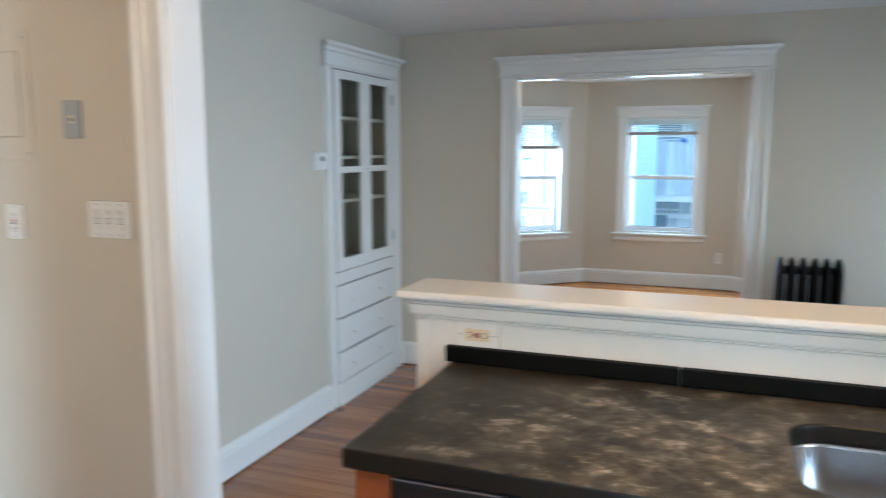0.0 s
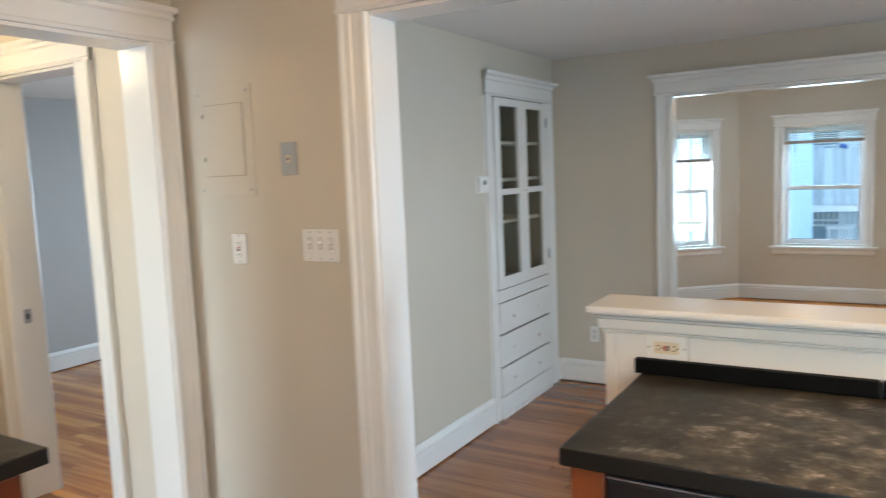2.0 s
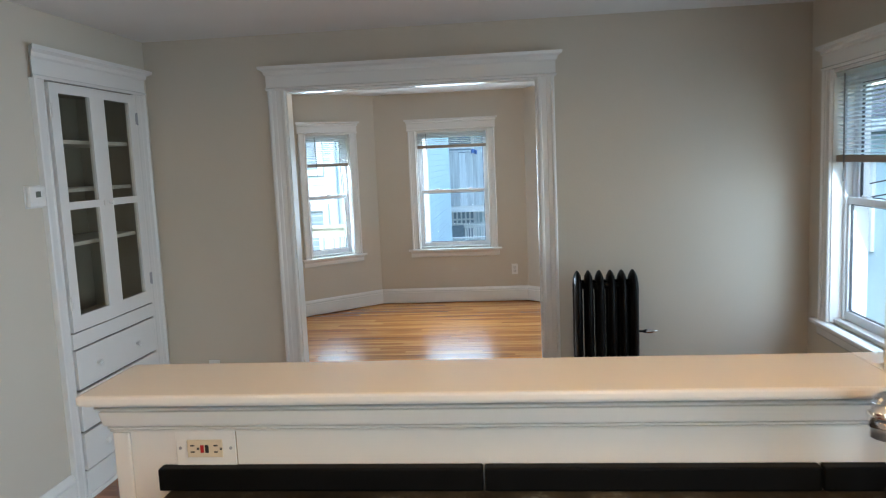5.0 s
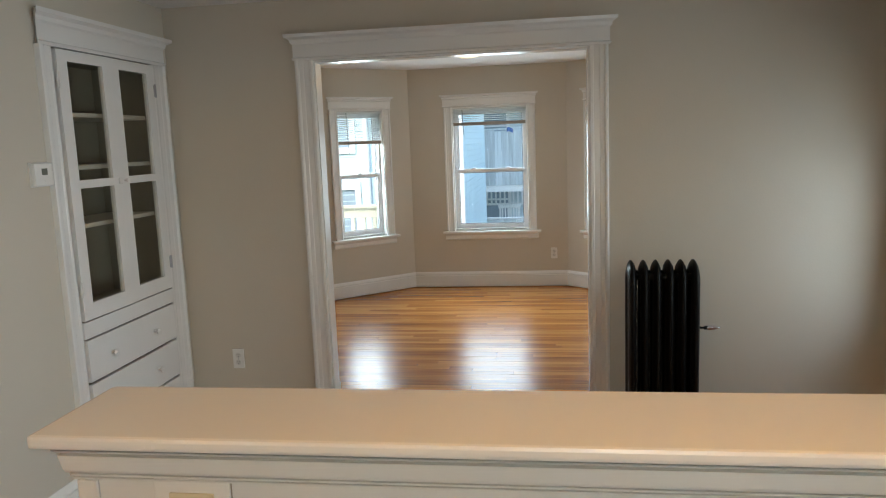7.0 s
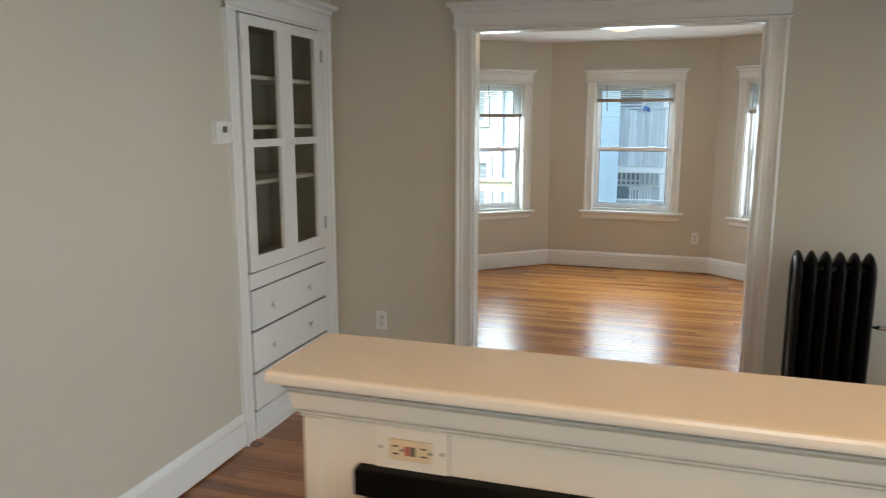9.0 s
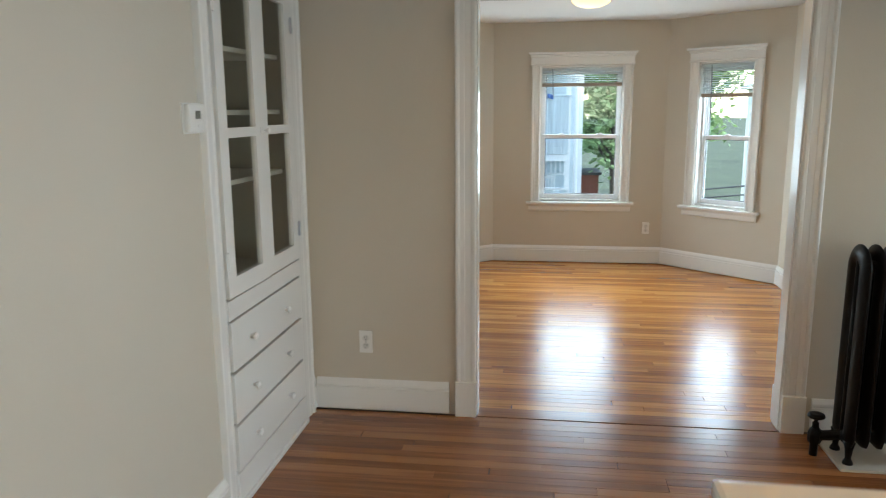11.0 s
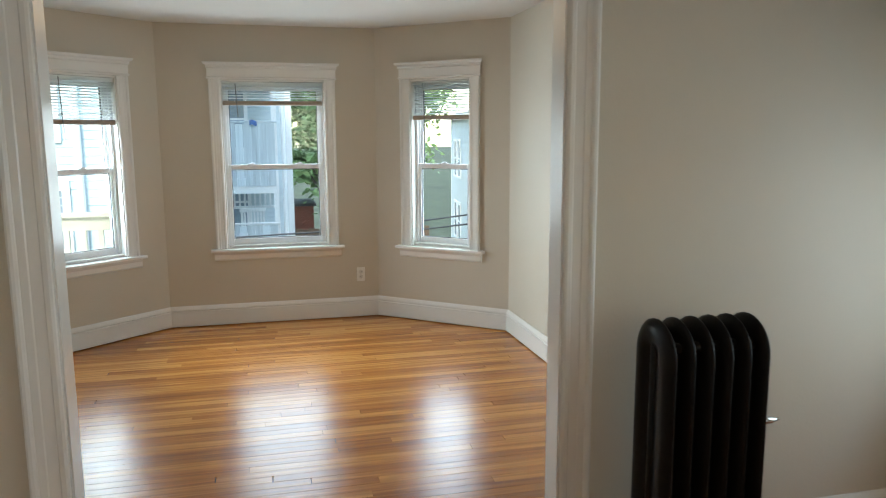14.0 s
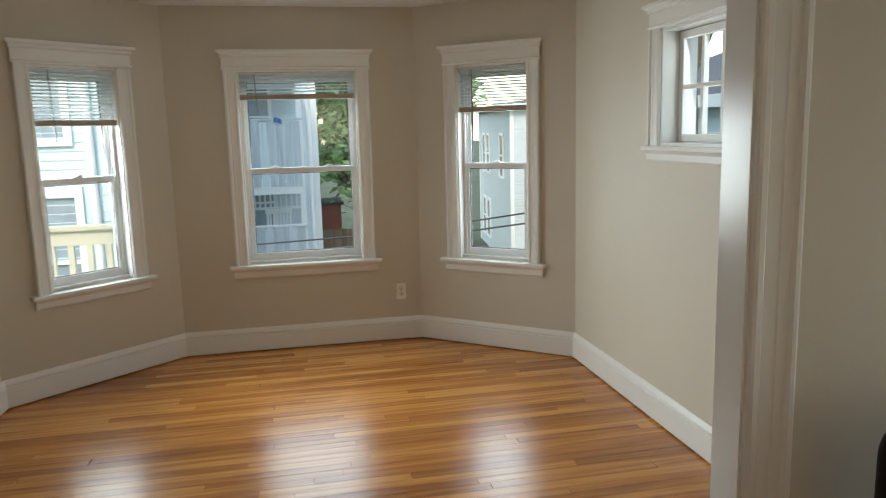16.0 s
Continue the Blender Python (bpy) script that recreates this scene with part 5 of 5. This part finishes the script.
M_BROWN = wood("brown fence board", (0.07, 0.045, 0.028), (0.13, 0.085, 0.05), (0.19, 0.125, 0.08), 2, 0.8, 0.0, grain=0.6)
M_CABLE = mat("black cable", (0.05, 0.05, 0.055), 0.6)
M_BLUE = mat("blue cloth", (0.09, 0.16, 0.36), 0.9, vary=0.15)
M_REDC = mat("red cloth", (0.42, 0.04, 0.05), 0.9, vary=0.15)

bm = bmesh.new()
lathe(bm, [(400, GZ - 0.5), (400, GZ), (0.01, GZ + 0.001)], None, 48)
structure("ground", bm, M_GRASS, "rough grass yards between the houses")


def house_window(parent, m, w, h):
    """A sash window on a facade; local x across, y out, z up, the origin at the middle of its foot."""
    f = bmesh.new()
    for a, b, c, d in ((-w / 2 - 0.09, -w / 2, -0.10, h + 0.12), (w / 2, w / 2 + 0.09, -0.10, h + 0.12), (-w / 2, w / 2, h, h + 0.12), (-w / 2, w / 2, -0.10, 0), (-w / 2, w / 2, h * 0.49, h * 0.49 + 0.05)):
        box(f, a, b, 0.0, 0.06, c, d, 0, m)
    win = part("window", f, M_EXT_TRIM, parent)
    part("pane", boxed(-w / 2, w / 2, 0.005, 0.02, 0, h, 0, m), M_DARKPANE, win)


def box_house(name, m, lx, ly, z1, siding, label, windows_front=(), windows_side=(), roof=1.6, group=""):
    """House with its near corner at the origin of m, lx along local x (its front looks to -y), ly along local y."""
    ob = thing(name, label, "house", group)
    part("wall", boxed(0, lx, 0, ly, GZ, z1, 0, m), siding, ob)
    bm = bmesh.new()
    for a, b, c, d in ((-0.02, 0.13, -0.02, 0.13), (lx - 0.13, lx + 0.02, -0.02, 0.13), (-0.02, 0.13, ly - 0.13, ly + 0.02)):
        box(bm, a, b, c, d, GZ, z1 - 0.001, 0, m)
    part("corner_board", bm, M_EXT_TRIM, ob)
    bm = bmesh.new()
    o = 0.35
    prism(bm, [(-o, z1), (lx + o, z1), (lx + o, z1 + 0.18), (lx / 2, z1 + 0.18 + roof), (-o, z1 + 0.18)], -o, ly + o, m @ axes((0, 0, 0), X_AX, UP, Y_AX))
    part("roof", bm, M_ROOF, ob)
    part("fascia", boxed(-o - 0.02, lx + o + 0.02, -o - 0.03, -o - 0.001, z1 - 0.02, z1 + 0.19, 0, m), M_EXT_TRIM, ob)
    part("fascia", boxed(-o - 0.03, -o - 0.001, -o, ly + o, z1 - 0.02, z1 + 0.19, 0, m), M_EXT_TRIM, ob)
    for x, z, w, h in windows_front:
        house_window(ob, m @ axes((x, 0, z), X_AX, (0, -1, 0), UP), w, h)
    for y, z, w, h in windows_side:
        house_window(ob, m @ axes((0, y, z), (0, -1, 0), (-1, 0, 0), UP), w, h)
    return ob


west = box_house("house", Matrix.Translation((-10.5, 13.0, 0)), 9.45, 4.6, 5.6, M_SIDE_W, "pale blue-white clapboard house with white window trim", [(7.2, 1.5, 0.8, 1.5), (7.25, -0.75, 0.8, 1.55), (4.6, 1.5, 0.8, 1.5), (4.6, -0.75, 0.8, 1.55)])
for k in range(52):
    # lapped boards on the front of the near house, each lower edge proud of the one below
    z = -1.6 + 0.105 * k
    bm = bmesh.new()
    prism(bm, [(z, 0.0), (z, 0.020), (z + 0.118, 0.006), (z + 0.118, 0.0)], 0.131, 9.319, axes((-10.5, 12.999, 0), UP, (0, -1, 0), X_AX))
    part("clapboard", bm, M_SIDE_W, west)
bm = bmesh.new()
tube(bm, [(-2.62, 12.93, GZ), (-2.62, 12.93, 5.5)], [0.045, 0.045], 10)
part("downpipe", bm, M_EXT_TRIM, west)
ra = Vector((1.2, 9.4, 0)).normalized()
right = axes((8.2, 31.6, 0), (ra.y, -ra.x, 0), ra, UP)
box_house("house", right, 11, 9.5, 2.3, M_SIDE_C, "cream clapboard house with white corner boards", [(2.5, -0.6, 0.9, 1.6), (2.5, -3.6, 0.9, 1.6), (6.0, -0.6, 0.9, 1.6)], [(7.6, -0.5, 0.9, 1.7), (6.2, -0.5, 0.9, 1.7), (7.6, -3.6, 0.9, 1.7), (6.2, -3.6, 0.9, 1.7), (2.2, -0.5, 0.9, 1.7)], roof=0.5)
box_house("house", Matrix.Translation((6.8, 12.5, 0)), 8, 8, 1.75, M_SIDE_W, "pale clapboard house seen past the small window", [(2.0, -0.3, 0.8, 1.4)], [(2.5, -0.3, 0.9, 1.5)], roof=1.4)
box_house("house", Matrix.Translation((7.5, -4.0, 0)), 8, 13, 4.6, M_SIDE_C, "cream clapboard house beside the dining room", [], [(8.0, 0.2, 0.9, 1.5), (4.5, 0.2, 0.9, 1.5)])


def rear_house():
    """Grey house with stacked back porches."""
    ob = box_house("house", Matrix.Translation((-8.5, 22.4, 0)), 8.85, 8, 5.2, M_SIDE_G, "light grey clapboard house with stacked back porches", [(7.3, -1.0, 0.8, 1.6), (5.2, -1.0, 0.8, 1.6), (7.3, 1.2, 0.8, 1.4)])
    x0, x1, y0, y1 = -3.4, -0.06, 19.0, 22.39
    for z in (-1.55, 0.42, 2.75):
        part("porch_deck", boxed(x0, x1, y0, y1, z - 0.16, z, 0.01), M_EXT_TRIM, ob)
    for x in (x0 + 0.06, -1.66, x1 - 0.06):
        part("porch_post", boxed(x - 0.055, x + 0.055, y0 + 0.02, y0 + 0.13, GZ, 2.6, 0.01), M_EXT_TRIM, ob)
    for z0, z1 in ((-1.55, -0.42), (0.42, 1.74)):
        n = 20
        w = (x1 - x0 - 0.1) / n
        for k in range(n):
            part("porch_board", boxed(x0 + 0.05 + k * w, x0 + 0.05 + (k + 1) * w - 0.008, y0 - 0.022, y0 + 0.0, z0, z1 + 0.012 * ((k * 7) % 3 - 1)), M_GREYWOOD, ob)
        part("porch_cap", boxed(x0, x1, y0 - 0.04, y0 + 0.06, z1 + 0.014, z1 + 0.055, 0.008), M_GREYWOOD if z1 > 1 else M_EXT_TRIM, ob)
    # back rail of the lower porch
    part("rail", boxed(-2.6, -0.10, 21.4, 21.47, 0.14, 0.20, 0.01), M_EXT_TRIM, ob)
    part("rail", boxed(-2.6, -0.10, 21.4, 21.47, -0.28, -0.22, 0.01), M_EXT_TRIM, ob)
    for k in range(21):
        x = -2.58 + k * 0.122
        part("baluster", boxed(x, x + 0.045, 21.41, 21.455, -0.22, 0.14), M_EXT_TRIM, ob)
    bm = bmesh.new()
    tube(bm, [(0.06, 18.95, GZ), (0.06, 18.95, 1.9), (0.0, 18.98, 2.2)], [0.05, 0.05, 0.05], 10)
    part("downpipe", bm, M_EXT_TRIM, ob)


rear_house()


def porch_chair():
    ob = thing("porch_chair", "white slat-back chair on the neighbouring back porch", "chair", at=pose(-0.62, 19.75, -1.55, 0, 0, 8))
    part("seat", boxed(-0.26, 0.26, -0.24, 0.24, 0.40, 0.45, 0.01), M_EXT_TRIM, ob)
    for x in (-0.24, 0.24):
        for y, h in ((-0.22, 0.40), (0.22, 1.36)):
            part("leg", boxed(x - 0.025, x + 0.025, y - 0.025, y + 0.025, 0, h, 0.005), M_EXT_TRIM, ob)
    part("top_rail", boxed(-0.29, 0.29, 0.20, 0.24, 1.32, 1.42, 0.02), M_EXT_TRIM, ob)
    for k in range(6):
        x = -0.18 + 0.072 * k
        part("back_slat", boxed(x - 0.018, x + 0.018, 0.21, 0.235, 0.45, 1.33), M_EXT_TRIM, ob)


porch_chair()


def cloth(x, w, h, material, label):
    bm = bmesh.new()
    n = 10
    front, back = [], []
    for i in range(n + 1):
        u = i / n
        d = 0.02 * math.sin(u * 9)
        front.append([bm.verts.new((x + u * w, 18.955 - 0.02 - d - (0.02 if k else 0), 1.80 - k * h / 4 + 0.02 * math.sin(u * 5))) for k in range(5)])
        back.append([bm.verts.new((x + u * w, 18.967 - 0.02 - d - (0.02 if k else 0), 1.80 - k * h / 4 + 0.02 * math.sin(u * 5))) for k in range(5)])
    for g in (front, back):
        for i in range(n):
            for k in range(4):
                bm.faces.new((g[i][k], g[i + 1][k], g[i + 1][k + 1], g[i][k + 1]))
    ob = to_object("cloth", bm, material, True)
    tagged(ob, label, "cloth")


cloth(-0.62, 0.15, 0.10, M_BLUE, "blue cloth hung over the porch guard boards")
cloth(-1.52, 0.24, 0.18, M_REDC, "red cloth hung over the porch guard boards")


def near_porch():
    """Open porch outside the bay, with a cream rail."""
    ob = thing("porch", "open back porch with a cream balustrade beside the bay", "porch")
    x0, x1, y0, y1 = -5.0, -1.42, 9.15, 9.78
    part("deck", boxed(x0, x1, y0, y1 + 0.05, -0.18, -0.02, 0.01), M_GREYWOOD, ob)
    for x in (x0 + 0.06, x1 - 0.06):
        part("post", boxed(x - 0.05, x + 0.05, y1 - 0.10, y1, GZ, -0.18), M_PORCH, ob)
    part("top_rail", boxed(x0, x1, y1 - 0.10, y1, 0.775, 0.815, 0.008), M_PORCH, ob)
    part("rail_board", boxed(x0, x1, y1 - 0.068, y1 - 0.03, 0.66, 0.775, 0.004), M_PORCH, ob)
    part("bottom_rail", boxed(x0, x1, y1 - 0.068, y1 - 0.03, 0.06, 0.13, 0.004), M_PORCH, ob)
    n = 26
    for k in range(n):
        x = x0 + 0.08 + k * (x1 - x0 - 0.16) / (n - 1)
        part("baluster", boxed(x - 0.022, x + 0.022, y1 - 0.066, y1 - 0.022, 0.13, 0.66), M_PORCH, ob)
    for x in (x0 + 0.05, x1 - 0.05):
        part("rail_post", boxed(x - 0.045, x + 0.045, y1 - 0.094, y1 - 0.004, -0.02, 0.775, 0.005), M_PORCH, ob)


near_porch()


def tree(x, y, crown_z, rx, rz, trunk_r, leaves, seed, label, leaf=M_LEAF, size=0.16):
    rnd = random.Random(seed)
    ob = thing("tree", label, "tree", at=Matrix.Translation((x, y, GZ)))
    h = crown_z - GZ
    bm = bmesh.new()
    tube(bm, [(0, 0, 0), (0.05, 0, h * 0.4), (-0.04, 0.05, h * 0.8), (0.05, 0, h * 1.1), (0.0, 0.05, h + rz * 0.7)], [trunk_r, trunk_r * 0.8, trunk_r * 0.6, trunk_r * 0.4, trunk_r * 0.1], 10)
    tips = []
    for k in range(11):
        a = rnd.uniform(0, 2 * math.pi)
        z0 = h * rnd.uniform(0.62, 1.0)
        tip = Vector((rx * rnd.uniform(0.4, 0.95) * math.cos(a), rx * rnd.uniform(0.4, 0.95) * math.sin(a), h + rz * rnd.uniform(-0.6, 0.8)))
        mid = Vector((0, 0, z0)).lerp(tip, 0.5) + Vector((0, 0, 0.3))
        tube(bm, [(0, 0, z0), mid, tip], [trunk_r * 0.35, trunk_r * 0.2, 0.012], 6)
        tips.append(tip)
    part("trunk", bm, M_BARK, ob)
    verts, faces = [], []
    blobs = [(t, rnd.uniform(0.28, 0.5)) for t in tips for _ in range(2)] + [(Vector((rnd.gauss(0, rx * 0.4), rnd.gauss(0, rx * 0.4), h + rnd.uniform(-0.7, 0.9) * rz)), rnd.uniform(0.3, 0.55)) for _ in range(22)]
    for _ in range(leaves):
        c, r = blobs[rnd.randrange(len(blobs))]
        p = c + Vector((rnd.gauss(0, 1), rnd.gauss(0, 1), rnd.gauss(0, 0.8))) * r * rx * 0.42
        a = Vector((rnd.uniform(-1, 1), rnd.uniform(-1, 1), rnd.uniform(-0.6, 0.6))).normalized()
        b = a.cross(Vector((rnd.uniform(-1, 1), rnd.uniform(-1, 1), rnd.uniform(-1, 1)))).normalized()
        s = size * rnd.uniform(0.5, 1.2)
        i = len(verts)
        verts += [p - a * s, p + b * s * 0.45, p + a * s, p - b * s * 0.45]
        faces.append((i, i + 1, i + 2, i + 3))
    me = bpy.data.meshes.new("crown")
    me.from_pydata(verts, [], faces)
    me.materials.append(leaf)
    cr = new("crown", me)
    cr.parent = ob
    tagged(cr, kind="stuff")


tree(1.55, 26.0, 1.3, 1.9, 2.4, 0.16, 9000, 4, "leafy green tree behind the back fence")
tree(4.3, 30.0, 2.2, 2.2, 2.4, 0.18, 7000, 8, "leafy green tree between the houses")
tree(0.4, 33.0, 3.8, 2.0, 1.0, 0.14, 2500, 14, "tree with yellowing leaves behind the porches", M_LEAF_Y)
tree(3.55, 10.4, 4.6, 1.7, 1.5, 0.17, 2500, 21, "tall street tree close to the house")
shed = thing("shed", "red-painted garden shed behind a brown board fence", "shed")
part("wall", boxed(0.50, 1.15, 26.8, 28.5, GZ, -0.75), M_BRICKRED, shed)
part("roof", boxed(0.42, 1.23, 26.7, 28.6, -0.749, -0.66, 0.01), M_ROOF, shed)
fence = thing("board_fence", "brown weathered board fence at the back of the yard", "fence")
for k in range(28):
    part("board", boxed(0.25 + k * 0.155, 0.25 + k * 0.155 + 0.145, 25.0, 25.03, GZ, -1.30 + 0.02 * ((k * 5) % 3)), M_BROWN, fence)
for label, pts in (("black service cable slung between the houses", [(-1.03, 12.97, 0.12), (0.8, 12.6, 0.22), (3.4, 12.3, 0.52), (6.79, 12.6, 1.1)]), ("thin black service cable between the houses", [(-1.03, 12.97, -0.05), (0.8, 12.7, 0.10), (3.4, 12.4, 0.36), (6.79, 12.7, 0.85)])):
    bm = bmesh.new()
    tube(bm, pts, [0.011] * 4, 8)
    tagged(to_object("service_cable", bm, M_CABLE), label, "cable")


# ---- strip floor boards, last ----
BOARD_W, JOINT = 0.0572, 0.0005
_board_mesh = {}


def board_mesh(length, material):
    """One strip of flooring with eased edges, its middle at the origin."""
    key = (round(length, 2), material.name)
    if key not in _board_mesh:
        bm = bmesh.new()
        l, w, e = round(length, 2) / 2 - 0.0004, BOARD_W / 2 - JOINT / 2, 0.0009
        top = [bm.verts.new(p) for p in ((-l + e, -w + e, 0), (l - e, -w + e, 0), (l - e, w - e, 0), (-l + e, w - e, 0))]
        mid = [bm.verts.new(p) for p in ((-l, -w, -e), (l, -w, -e), (l, w, -e), (-l, w, -e))]
        low = [bm.verts.new(p) for p in ((-l, -w, -0.01), (l, -w, -0.01), (l, w, -0.01), (-l, w, -0.01))]
        bm.faces.new(top)
        for a, b in ((top, mid), (mid, low)):
            for k in range(4):
                bm.faces.new((a[k], b[k], b[(k + 1) % 4], a[(k + 1) % 4]))
        me = bpy.data.meshes.new("floorboard")
        bmesh.ops.recalc_face_normals(bm, faces=bm.faces)
        bm.to_mesh(me)
        bm.free()
        me.materials.append(material)
        _board_mesh[key] = me
    return _board_mesh[key]


def lay(floor, span, y0, y1, material, seed, limit=300, lengths=(0.5, 2.4)):
    """Strips along x between y0 and y1; span(y) gives the row's ends. Rows are clipped by the walls that stand on them."""
    rnd = random.Random(seed)
    spare = []
    count = 0
    y = y0 + BOARD_W / 2
    while y < y1:
        a, b = span(y)
        x = a - rnd.uniform(0.0, 1.2)
        while x < b:
            l = round(rnd.uniform(*lengths), 2)
            s, e = max(x, a), min(x + l, b)
            x += l
            if e - s < 0.04:
                continue
            e = s + round(e - s, 2)
            m = Matrix.Translation(((s + e) / 2, y, rnd.uniform(-0.0003, 0.0003))) @ pose(0, 0, 0, rnd.uniform(-0.06, 0.06), 0, 0)
            if count < limit:
                ob = new("floorboard", board_mesh(e - s, material))
                ob.matrix_world = m
                ob.parent = floor
                count += 1
            else:
                spare.append((m, e - s))
        y += BOARD_W
    if spare:
        bm = bmesh.new()
        for m, l in spare:
            box(bm, -l / 2 + 0.0004, l / 2 - 0.0004, -BOARD_W / 2 + JOINT / 2, BOARD_W / 2 - JOINT / 2, -0.01, 0, 0, m)
        ob = part("floorboards", bm, material, floor)
        tagged(ob, kind="stuff")


def living_span(y):
    if y <= BAY_Y0:
        return LX0 - 0.01, LX1 + 0.01
    k = (y - BAY_Y0) / (BAY_Y1 - BAY_Y0)
    return LX0 + k * (BAY_X0 - LX0) - 0.03, LX1 + k * (BAY_X1 - LX1) + 0.03


lay(floor_living, living_span, 5.02, 8.715, M_FLOOR, 3)
lay(floor_dining, lambda y: (XL - 0.01, XR + 0.01) if y > 2.08 else (OPX0, OPX1), 1.93, 4.925, M_FLOOR_D, 5)
lay(floor_kitchen, lambda y: (HX0, KX1), KY0, 1.90, M_FLOOR_D, 7, limit=0)
lay(floor_bedroom, lambda y: (BX0, -2.17) if y > 2.07 else (DOX0, DOX1), 2.0, BY1, M_FLOOR, 9, limit=120)
part("threshold", boxed(LOX0 + 0.019, LOX1 - 0.019, 4.912, 5.018, -0.010, 0.0022, 0.001), M_FLOOR_D, floor_dining, "dark oak threshold strip")
part("threshold", boxed(DOX0 + 0.019, DOX1 - 0.019, 1.905, 1.998, -0.010, 0.008, 0.004), M_FLOOR_D, floor_bedroom, "worn oak saddle")
